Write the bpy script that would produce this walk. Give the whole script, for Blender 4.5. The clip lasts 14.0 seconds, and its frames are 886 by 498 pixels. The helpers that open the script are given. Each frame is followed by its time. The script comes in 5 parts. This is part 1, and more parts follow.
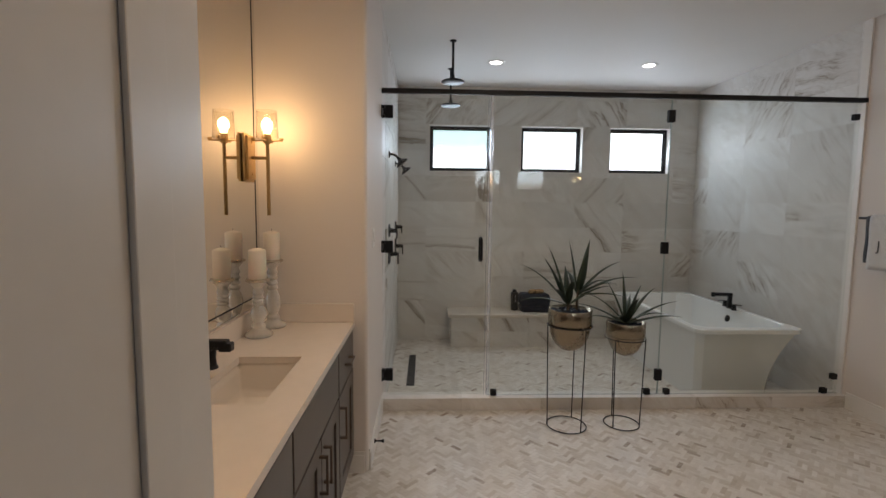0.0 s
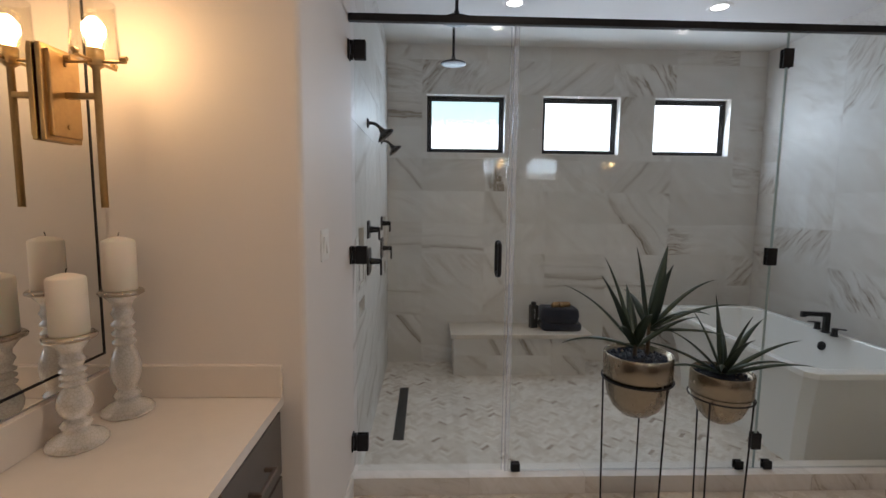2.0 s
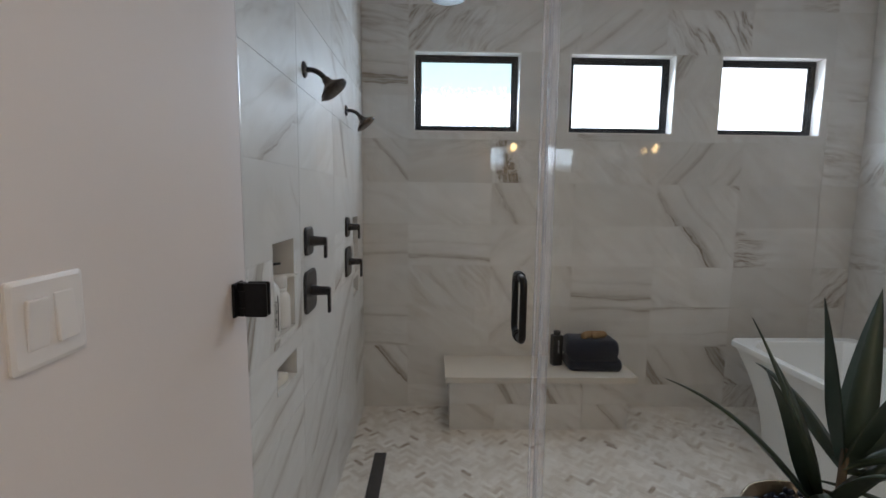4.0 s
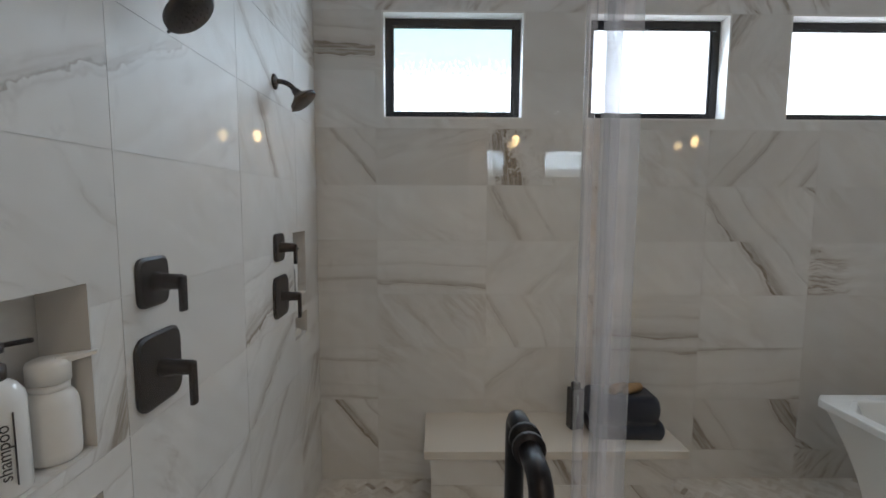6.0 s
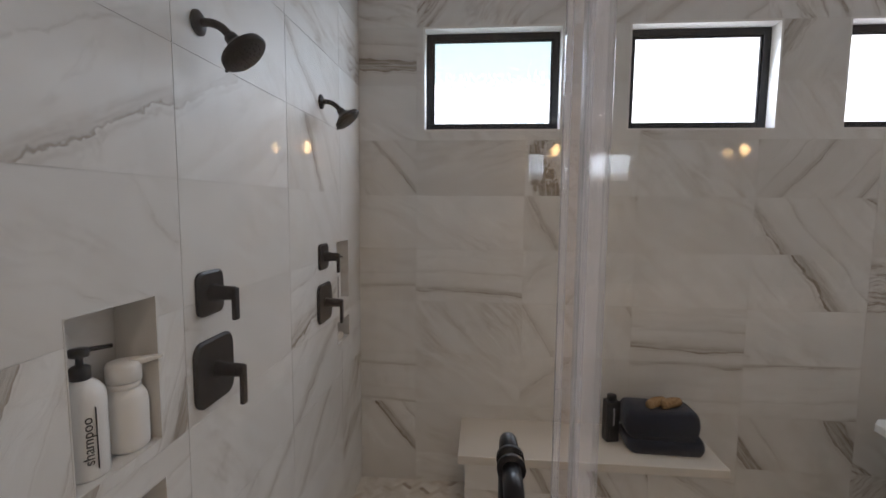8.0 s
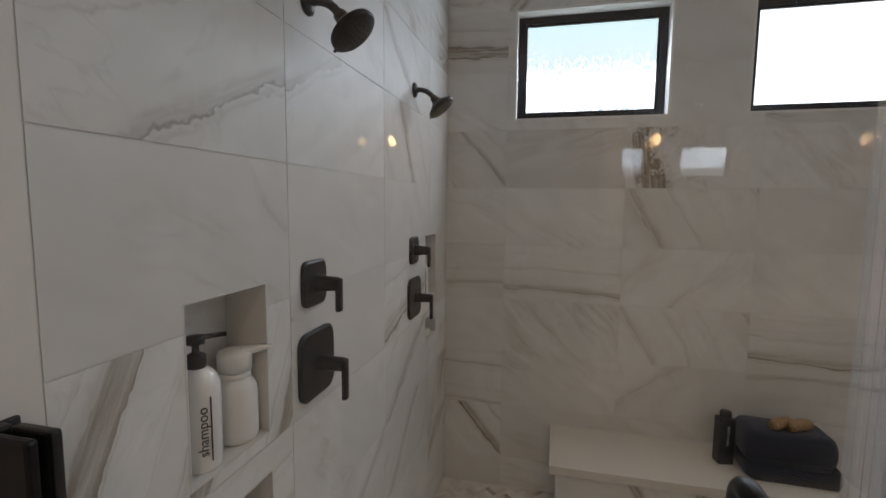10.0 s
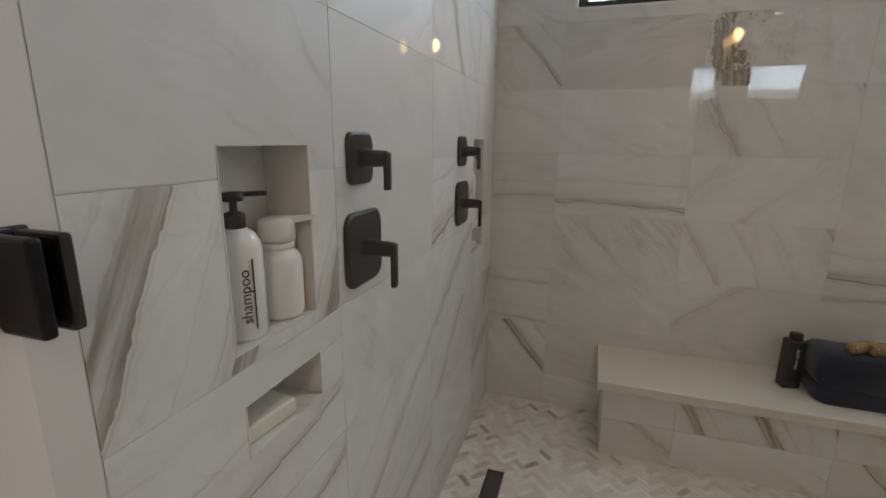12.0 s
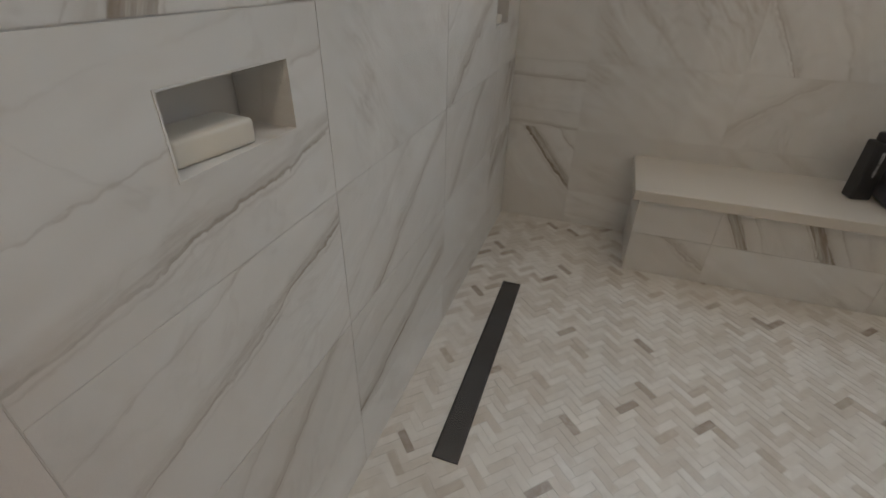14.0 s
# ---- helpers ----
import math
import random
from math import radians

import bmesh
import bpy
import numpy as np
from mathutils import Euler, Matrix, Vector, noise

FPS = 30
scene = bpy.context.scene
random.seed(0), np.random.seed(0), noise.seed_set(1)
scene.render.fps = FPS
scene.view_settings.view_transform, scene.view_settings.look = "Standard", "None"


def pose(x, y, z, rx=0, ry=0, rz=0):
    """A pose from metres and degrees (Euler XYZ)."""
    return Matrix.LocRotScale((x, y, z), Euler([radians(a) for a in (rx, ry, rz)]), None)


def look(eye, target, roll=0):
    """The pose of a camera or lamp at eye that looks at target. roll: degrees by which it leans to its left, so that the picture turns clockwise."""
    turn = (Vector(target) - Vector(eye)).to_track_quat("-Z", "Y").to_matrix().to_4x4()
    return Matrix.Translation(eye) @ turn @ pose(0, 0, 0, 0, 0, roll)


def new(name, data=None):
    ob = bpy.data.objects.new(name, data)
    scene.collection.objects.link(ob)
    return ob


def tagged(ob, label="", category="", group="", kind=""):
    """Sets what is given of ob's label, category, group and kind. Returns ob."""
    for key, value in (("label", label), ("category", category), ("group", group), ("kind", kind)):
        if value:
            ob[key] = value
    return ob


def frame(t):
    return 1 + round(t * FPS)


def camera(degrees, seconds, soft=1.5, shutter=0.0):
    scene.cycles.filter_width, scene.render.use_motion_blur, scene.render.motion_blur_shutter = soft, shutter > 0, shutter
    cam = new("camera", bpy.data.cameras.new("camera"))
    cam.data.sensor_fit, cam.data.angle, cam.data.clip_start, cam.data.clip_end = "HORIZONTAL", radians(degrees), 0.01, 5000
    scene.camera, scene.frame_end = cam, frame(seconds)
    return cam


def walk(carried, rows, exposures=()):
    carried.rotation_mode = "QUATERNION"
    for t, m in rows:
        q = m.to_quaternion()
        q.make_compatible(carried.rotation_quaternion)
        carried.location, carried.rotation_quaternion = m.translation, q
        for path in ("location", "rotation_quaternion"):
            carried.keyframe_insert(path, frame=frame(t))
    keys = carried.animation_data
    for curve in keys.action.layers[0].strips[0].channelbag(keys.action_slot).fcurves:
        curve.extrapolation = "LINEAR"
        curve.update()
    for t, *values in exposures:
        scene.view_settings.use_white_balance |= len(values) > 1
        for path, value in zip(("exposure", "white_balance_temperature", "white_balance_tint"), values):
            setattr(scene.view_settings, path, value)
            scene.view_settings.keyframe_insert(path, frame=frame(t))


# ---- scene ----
cam = camera(87.8, 14.0)
PATH = [
    (0, (-0.081, -0.081, 1.542), (0.0, 1.909, 1.365), 0.6),
    (0.5, (-0.034, 0.232, 1.528), (0.039, 2.222, 1.344), 0.7),
    (1, (0.009, 0.507, 1.52), (0.079, 2.497, 1.332), 0.6),
    (1.5, (-0.012, 0.797, 1.511), (0.058, 2.786, 1.312), 0.6),
    (2, (-0.017, 1.061, 1.521), (0.053, 3.049, 1.316), 0.6),
    (2.5, (0.025, 1.396, 1.536), (0.101, 3.382, 1.313), 0.6),
    (3, (0.06, 1.667, 1.536), (0.124, 3.653, 1.303), 0.6),
    (5.5, (0.217, 2.868, 1.504), (0.249, 4.858, 1.300), 0.5),
    (6, (0.267, 2.997, 1.517), (0.292, 4.987, 1.325), 0.3),
    (6.5, (0.337, 2.948, 1.542), (0.340, 4.939, 1.353), 0.4),
    (7, (0.386, 2.914, 1.544), (0.344, 4.904, 1.356), 0.4),
    (7.5, (0.377, 2.906, 1.546), (0.277, 4.895, 1.359), 0.5),
    (8, (0.313, 2.935, 1.567), (0.141, 4.919, 1.379), 0.5),
    (8.5, (0.274, 2.962, 1.569), (0.013, 4.936, 1.384), 0.5),
    (11, (0.142, 3.069, 1.473), (-0.405, 4.979, 1.238), 0.7),
    (11.5, (0.127, 3.094, 1.426), (-0.45, 4.981, 1.095), 0.6),
    (12, (0.114, 3.112, 1.376), (-0.485, 4.965, 0.917), 0.6),
    (12.5, (0.101, 3.137, 1.325), (-0.506, 4.942, 0.715), 0.7),
    (13, (0.079, 3.175, 1.25), (-0.524, 4.925, 0.492), 0.8),
    (13.5, (0.054, 3.214, 1.167), (-0.53, 4.905, 0.272), 0.9),
    (14, (0.026, 3.306, 1.058), (-0.517, 4.92, 0.009), 1.2),
]
walk(cam, [(t, look(eye, target, roll)) for t, eye, target, roll in PATH],
     exposures=[(0.0, -0.84, 6200, 13), (1.5, -0.82, 5950, 13), (3.0, -0.78, 5800, 14), (5.5, -0.72, 5800, 12), (6.5, -0.70, 5850, 13), (7.5, -0.62, 6150, 20),
                (8.5, -0.92, 6150, 18), (11.0, -0.97, 6200, 16), (12.5, -0.52, 6050, 14), (14.0, -0.64, 6150, 14)])

# ---- world and lights ----
world = bpy.data.worlds.new("world")
scene.world = world
world.use_nodes = True
wn = world.node_tree
sky = wn.nodes.new("ShaderNodeTexSky")
sky.sky_type, sky.sun_disc = "NISHITA", False
sky.sun_elevation, sky.sun_rotation = radians(55), radians(200)
wn.links.new(sky.outputs[0], wn.nodes["Background"].inputs[0])
wn.nodes["Background"].inputs[1].default_value = 0.12


def lamp(name, kind, m, power, color=(1, 1, 1), size=(0.3, 0.3), radius=0.05):
    d = bpy.data.lights.new(name, kind)
    d.energy, d.color = power, color
    if kind == "AREA":
        d.shape, d.size, d.size_y = "RECTANGLE", size[0], size[1]
    else:
        d.shadow_soft_size = radius
    ob = new(name, d)
    ob.matrix_world = m
    return ob


DAY = (0.78, 0.90, 1.0)
WARM = (1.0, 0.55, 0.22)
CAN = (1.0, 0.80, 0.58)

sun_data = bpy.data.lights.new("sun", "SUN")
sun_data.energy, sun_data.angle, sun_data.color = 2.5, radians(0.6), (1, 0.95, 0.88)
sun = new("sun", sun_data)
sun.matrix_world = look((2, -20, 30), (0, 0, 0))

# daylight in the three shower windows, then added fill lamps in the side room and bedroom
for wx in (0.35, 1.462, 2.553):
    lamp("shower_window_light", "AREA", look((wx, 5.638, 2.27), (wx, 3.5, 1.6)), 13, DAY, (0.66, 0.46))
# added fill, set at an invented window out of the glass reflections
lamp("side_room_fill_light", "AREA", look((5.12, 1.75, 1.6), (3.4, 1.75, 1.35)), 6, DAY, (1.0, 1.2))
# added fill behind the camera, at an assumed bedroom window
lamp("bedroom_fill_light", "AREA", look((-2.4, -2.6, 1.6), (1.0, -1.6, 1.2)), 18, DAY, (1.5, 1.3))

# ---- materials ----


def mat(name, rough=0.5, metal=0.0, color=(0.8, 0.8, 0.8)):
    m = bpy.data.materials.new(name)
    m.use_nodes = True
    b = m.node_tree.nodes["Principled BSDF"]
    b.inputs["Roughness"].default_value, b.inputs["Metallic"].default_value = rough, metal
    b.inputs["Base Color"].default_value = (*color, 1)
    return m


class Nodes:
    """Short names for building a node tree."""

    def __init__(self, m):
        self.t, self.b = m.node_tree, m.node_tree.nodes["Principled BSDF"]

    def add(self, kind, **kw):
        n = self.t.nodes.new(kind)
        for k, v in kw.items():
            if k in n.inputs:
                n.inputs[k].default_value = v
        return n

    def link(self, a, b):
        self.t.links.new(a, b)

    def math(self, op, a, b=None, clamp=False):
        n = self.t.nodes.new("ShaderNodeMath")
        n.operation, n.use_clamp = op, clamp
        for i, v in enumerate((a, b)):
            if v is None:
                continue
            if isinstance(v, (int, float)):
                n.inputs[i].default_value = v
            else:
                self.link(v, n.inputs[i])
        return n.outputs[0]

    def ramp(self, fac, stops):
        n = self.t.nodes.new("ShaderNodeValToRGB")
        e = n.color_ramp.elements
        while len(e) < len(stops):
            e.new(0.5)
        for el, (p, c) in zip(e, stops):
            el.position = p
            el.color = (*c, 1) if len(c) == 3 else c
        self.link(fac, n.inputs[0])
        return n.outputs[0]

    def mix(self, fac, a, b, blend="MIX"):
        n = self.t.nodes.new("ShaderNodeMixRGB")
        n.blend_type = blend
        for i, v in enumerate((fac, a, b)):
            if isinstance(v, (int, float)):
                n.inputs[i].default_value = v
            elif isinstance(v, tuple):
                n.inputs[i].default_value = (*v, 1)
            else:
                self.link(v, n.inputs[i])
        return n.outputs[0]

    def noise(self, vec, scale, detail=4, rough=0.55, distort=0.0):
        n = self.add("ShaderNodeTexNoise", Scale=scale, Detail=detail, Roughness=rough, Distortion=distort)
        if vec is not None:
            self.link(vec, n.inputs["Vector"])
        return n.outputs[0]

    def coords(self, which="Object"):
        return self.t.nodes.new("ShaderNodeTexCoord").outputs[which]

    def bump(self, height, strength=0.2, distance=0.002):
        n = self.add("ShaderNodeBump", Strength=strength, Distance=distance)
        self.link(height, n.inputs["Height"])
        self.link(n.outputs[0], self.b.inputs["Normal"])


def simple(name, color, rough=0.5, metal=0.0, grain=0.06, scale=30, bump=0.1, rvar=0.1):
    """A plain surface with fine variation in colour, gloss and relief at two scales."""
    m = mat(name, rough, metal, color)
    n = Nodes(m)
    co = n.coords()
    big, fine = n.noise(co, scale * 0.1, 3), n.noise(co, scale, 5)
    f = n.math("ADD", n.math("MULTIPLY", big, 0.6), n.math("MULTIPLY", fine, 0.4))
    lo = tuple(max(0, c * (1 - grain * 1.5)) for c in color)
    hi = tuple(min(1, c * (1 + grain * 1.5)) for c in color)
    n.link(n.ramp(f, [(0.3, lo), (0.7, hi)]), n.b.inputs["Base Color"])
    n.link(n.math("ADD", rough - rvar / 2, n.math("MULTIPLY", f, rvar), True), n.b.inputs["Roughness"])
    if bump:
        n.bump(fine, bump, 0.001)
    return m


def marble(name, angle, count, strength, soft_amount, wobble, dark=(0.20, 0.165, 0.13), ground=0.0, wide=1.0, at=None):
    """White marble-look porcelain: long veins with one crisp and one feathered edge, at an angle, shifted from tile to tile."""
    m = mat(name, 0.3)
    n = Nodes(m)
    rnd = n.t.nodes.new("ShaderNodeObjectInfo").outputs["Random"]
    tone = rnd
    phase = n.math("MULTIPLY", rnd, 13.7)
    if at:
        a = radians(angle)
        phase = n.math("ADD", 0.0, -count * (at[0] * math.sin(a) + at[1] * math.cos(a)) - 0.04 * wide)
    shift = n.t.nodes.new("ShaderNodeCombineXYZ")
    for i, k in enumerate((37.0, 91.0, 17.0)):
        n.link(n.math("MULTIPLY", rnd, k), shift.inputs[i])
    turn = n.t.nodes.new("ShaderNodeVectorRotate")
    turn.rotation_type = "Z_AXIS"
    n.link(n.math("ADD", radians(angle), n.math("MULTIPLY", n.math("SUBTRACT", rnd, 0.5), 0.0 if at else 0.45)), turn.inputs["Angle"])
    n.link(n.coords(), turn.inputs["Vector"])
    add = n.t.nodes.new("ShaderNodeVectorMath")
    n.link(turn.outputs[0], add.inputs[0])
    n.link(shift.outputs[0], add.inputs[1])
    co = add.outputs[0]
    sep = n.t.nodes.new("ShaderNodeSeparateXYZ")
    n.link(turn.outputs[0], sep.inputs[0])
    low = n.math("MULTIPLY", n.math("SUBTRACT", n.noise(co, 2.6, 2), 0.5), wobble)
    mid = n.math("MULTIPLY", n.math("SUBTRACT", n.noise(co, 11, 4, 0.65), 0.5), wobble * 0.5)
    fine = n.math("MULTIPLY", n.math("SUBTRACT", n.noise(co, 60, 4, 0.7), 0.5), wobble * 0.28)
    d = n.math("ADD", n.math("MULTIPLY", sep.outputs[1], count), n.math("ADD", n.math("ADD", low, n.math("ADD", mid, fine)), phase))
    s = n.math("FRACT", d)
    streak = n.t.nodes.new("ShaderNodeMapping")
    streak.inputs["Scale"].default_value = (4, 70, 1)
    n.link(co, streak.inputs["Vector"])
    fibre = n.noise(streak.outputs[0], 1.0, 4, 0.65)
    bend = n.t.nodes.new("ShaderNodeCombineXYZ")
    n.link(n.math("MULTIPLY", n.math("SUBTRACT", n.noise(co, 3.0, 3), 0.5), 0.16), bend.inputs[1])
    bent = n.t.nodes.new("ShaderNodeVectorMath")
    n.link(co, bent.inputs[0])
    n.link(bend.outputs[0], bent.inputs[1])
    along = n.t.nodes.new("ShaderNodeMapping")
    along.inputs["Scale"].default_value = (1.1, 5.0 + 1.2 * min(count, 3.5), 1)
    n.link(bent.outputs[0], along.inputs["Vector"])
    field = n.noise(along.outputs[0], 1.0, 6, 0.60)
    mask = n.ramp(n.noise(co, 1.7, 3), [(0.42 if at else 0.47, (0.75, 0.75, 0.75) if at else (0.05, 0.05, 0.05)), (0.58 if at else 0.64, (1, 1, 1))])

    def grey(v):
        return (v, v, v)

    # a vein is a band with two darker edges and streaks along it, in a thin symmetric halo
    w = wide
    ridge = n.math("ABSOLUTE", n.math("SUBTRACT", field, 0.5))
    if at:
        band = [(0.020 * w, grey(0.62)), (0.050 * w, grey(0.80)), (0.074 * w, grey(1.0)), (0.080 * w, grey(0.30))] if wide > 1.8 else \
            [(0.016 * w, grey(0.95)), (0.026 * w, grey(0.42)), (0.055 * w, grey(0.50)), (0.085 * w, grey(0.22))]
        crisp = n.ramp(s, [(0.0, grey(0)), (0.004, grey(1.0))] + band + [(0.125 * w, grey(0)), (0.34, grey(0)), (0.350, grey(0.5)), (0.360, grey(0.14)), (0.41, grey(0)),
                           (0.62, grey(0)), (0.628, grey(0.22)), (0.64, grey(0)), (0.965, grey(0)), (0.975, grey(0.4)), (0.985, grey(0.1)), (1.0, grey(0))])
    else:
        crisp = n.ramp(ridge, [(0.0, grey(1.0)), (0.006, grey(0.85)), (0.013, grey(0.30)), (0.045, grey(0.12)), (0.07, grey(0))])
    lines = n.ramp(fibre, [(0.36, grey(0.30)), (0.50, grey(0.75)), (0.62, grey(1.0))])
    crisp = n.math("MULTIPLY", crisp, n.math("MULTIPLY", lines, 1.5))
    crisp = n.math("MULTIPLY", n.math("MULTIPLY", crisp, mask), strength, True)
    soft = n.ramp(s, [(0.0, grey(0.55)), (0.10 * w, grey(0.55)), (min(0.7, 0.26 * w), grey(0.05)), (0.80, grey(0.0)), (1.0, grey(0.55))])
    if not at:
        soft = n.ramp(ridge, [(0.0, grey(0.8)), (0.03, grey(0.45)), (0.12, grey(0.0))])
    soft = n.math("MULTIPLY", n.math("MULTIPLY", soft, n.math("ADD", n.math("MULTIPLY", fibre, 0.7), n.math("MULTIPLY", n.noise(co, 6, 4, 0.6), 0.5))), n.math("MULTIPLY", mask, soft_amount), True)
    hair = n.ramp(n.math("ABSOLUTE", n.math("SUBTRACT", n.noise(co, 4.2, 5, 0.6, 0.5), 0.5)), [(0, (1, 1, 1)), (0.014, (0, 0, 0))])
    hair = n.math("MULTIPLY", n.math("MULTIPLY", hair, mask), 0.30)
    base = (0.84, 0.83, 0.815)
    cl = n.ramp(n.noise(co, 2.2, 3), [(0.3, base), (0.7, tuple(x * (0.90 - ground) for x in base))])
    cl = n.mix(n.math("FRACT", n.math("MULTIPLY", tone, 7.7)), cl, n.mix(1.0, cl, (0.86, 0.845, 0.825), "MULTIPLY"))
    grain = n.noise(n.coords(), 160, 3)
    wash = n.t.nodes.new("ShaderNodeMapping")
    wash.inputs["Scale"].default_value = (2.2, 11, 1)
    n.link(co, wash.inputs["Vector"])
    drift = n.ramp(n.noise(wash.outputs[0], 1.0, 5, 0.62, 0.3), [(0.44, grey(0)), (0.66, grey(1)), (0.72, grey(0.25)), (0.80, grey(0.7))])
    cl = n.mix(n.math("MULTIPLY", drift, 0.36 * min(1, soft_amount + 0.3)), cl, (0.57, 0.53, 0.48))
    haze = n.ramp(field, [(0.40, grey(0)), (0.52, grey(0.5)), (0.58, grey(0.15)), (0.66, grey(0.8))])
    cl = n.mix(n.math("MULTIPLY", haze, 0.22), cl, (0.56, 0.515, 0.46))
    mottle = n.ramp(n.noise(co, 16, 5, 0.65, 0.6), [(0.40, grey(0.0)), (0.62, grey(1.0))])
    cl = n.mix(n.math("MULTIPLY", mottle, 0.13), cl, (0.52, 0.49, 0.45))
    c = n.mix(soft, cl, (0.55, 0.51, 0.46))
    c = n.mix(hair, c, (0.46, 0.43, 0.40))
    c = n.mix(crisp, c, n.mix(fibre, dark, tuple(x * 1.7 for x in dark)))
    c = n.mix(0.05, c, grain, "OVERLAY")
    n.link(c, n.b.inputs["Base Color"])
    n.link(n.math("ADD", 0.40, n.math("MULTIPLY", n.noise(co, 7, 3), 0.16)), n.b.inputs["Roughness"])
    n.b.inputs["Specular IOR Level"].default_value = 0.4
    n.bump(n.noise(n.coords(), 60, 4), 0.04, 0.001)
    return m


M_TILE = {
    "plain": marble("marble_plain", 30, 1.2, 0.22, 0.30, 1.2),
    "faint": marble("marble_faint", 42, 2.2, 0.32, 0.60, 0.6, (0.33, 0.29, 0.245)),
    "level": marble("marble_level", 1, 4.2, 0.85, 1.0, 0.5, (0.24, 0.20, 0.165)),
    "down": marble("marble_down", 50, 3.0, 1.0, 0.9, 0.32),
    "up": marble("marble_up", -48, 2.6, 0.95, 0.95, 0.35, (0.23, 0.19, 0.155)),
    "storm": marble("marble_storm", -28, 4.0, 0.6, 1.1, 1.6, (0.28, 0.26, 0.25), 0.05),
}


def wall_paint(name, color):
    m = mat(name, 0.62)
    n = Nodes(m)
    co = n.coords()
    c = n.ramp(n.noise(co, 1.3, 3), [(0.3, tuple(x * 0.97 for x in color)), (0.7, color)])
    n.link(c, n.b.inputs["Base Color"])
    n.bump(n.math("ADD", n.noise(co, 55, 3), n.math("MULTIPLY", n.noise(co, 14, 2), 0.8)), 0.14, 0.003)
    return m


M_PAINT = wall_paint("warm_white_wall_paint", (0.74, 0.69, 0.65))
M_CEIL = wall_paint("white_ceiling_paint", (0.80, 0.79, 0.77))
M_TRIM = simple("white_gloss_trim", (0.80, 0.78, 0.75), 0.35, grain=0.02)
M_GROUT = simple("pale_grout", (0.60, 0.58, 0.55), 0.85, grain=0.08, scale=80)
M_FGROUT = simple("off_white_floor_grout", (0.66, 0.63, 0.59), 0.85, grain=0.08, scale=80)
M_BLACK = simple("matt_black_metal", (0.018, 0.018, 0.02), 0.38, 0.6, grain=0.2, scale=60, bump=0.05)
M_QUARTZ = simple("cream_quartz", (0.745, 0.675, 0.605), 0.16, grain=0.03, scale=14, bump=0.0)
M_BENCH = simple("ivory_bench_stone", (0.60, 0.555, 0.49), 0.3, grain=0.03, scale=20, bump=0.0)
M_TUB = simple("white_acrylic", (0.80, 0.81, 0.80), 0.12, grain=0.01, bump=0.0, rvar=0.04)
M_CARPET = simple("beige_carpet", (0.42, 0.37, 0.31), 0.95, grain=0.2, scale=120, bump=0.5)


def chip_material():
    """Honed marble mosaic: each chip with its own tone, a few of them brown."""
    m = mat("herringbone_marble", 0.32)
    n = Nodes(m)
    geo = n.t.nodes.new("ShaderNodeNewGeometry").outputs["Random Per Island"]
    obj = n.t.nodes.new("ShaderNodeObjectInfo").outputs["Random"]
    r = n.math("FRACT", n.math("ADD", geo, n.math("MULTIPLY", obj, 7.31)))
    tone = n.ramp(r, [(0.0, (0.78, 0.76, 0.725)), (0.45, (0.71, 0.68, 0.635)), (0.78, (0.62, 0.58, 0.525)), (0.94, (0.58, 0.53, 0.47)), (0.978, (0.46, 0.40, 0.33)), (0.992, (0.28, 0.22, 0.17))])
    geo_co = n.t.nodes.new("ShaderNodeNewGeometry").outputs["Position"]
    streak = n.ramp(n.noise(geo_co, 38, 4, 0.6, 0.5), [(0.40, (0.0, 0.0, 0.0)), (0.60, (0.8, 0.8, 0.8))])
    tone = n.mix(streak, tone, n.mix(0.35, tone, (0.72, 0.69, 0.65)))
    cloudy = n.ramp(n.noise(geo_co, 3.5, 3), [(0.35, (0.0, 0.0, 0.0)), (0.65, (0.4, 0.4, 0.4))])
    tone = n.mix(cloudy, tone, n.mix(1.0, tone, (0.80, 0.775, 0.74), "MULTIPLY"))
    v = n.ramp(n.math("ABSOLUTE", n.math("SUBTRACT", n.noise(geo_co, 9, 5, 0.6, 0.8), 0.5)), [(0, (0.75, 0.75, 0.75)), (0.05, (0, 0, 0))])
    c = n.mix(n.math("MULTIPLY", v, 0.24), tone, (0.42, 0.37, 0.32))
    c = n.mix(0.10, c, n.noise(geo_co, 90, 3), "OVERLAY")
    n.link(c, n.b.inputs["Base Color"])
    n.link(n.math("ADD", 0.2, n.math("MULTIPLY", n.noise(geo_co, 12, 3), 0.25)), n.b.inputs["Roughness"])
    n.bump(n.noise(geo_co, 120, 3), 0.08, 0.001)
    return m


M_CHIP = chip_material()


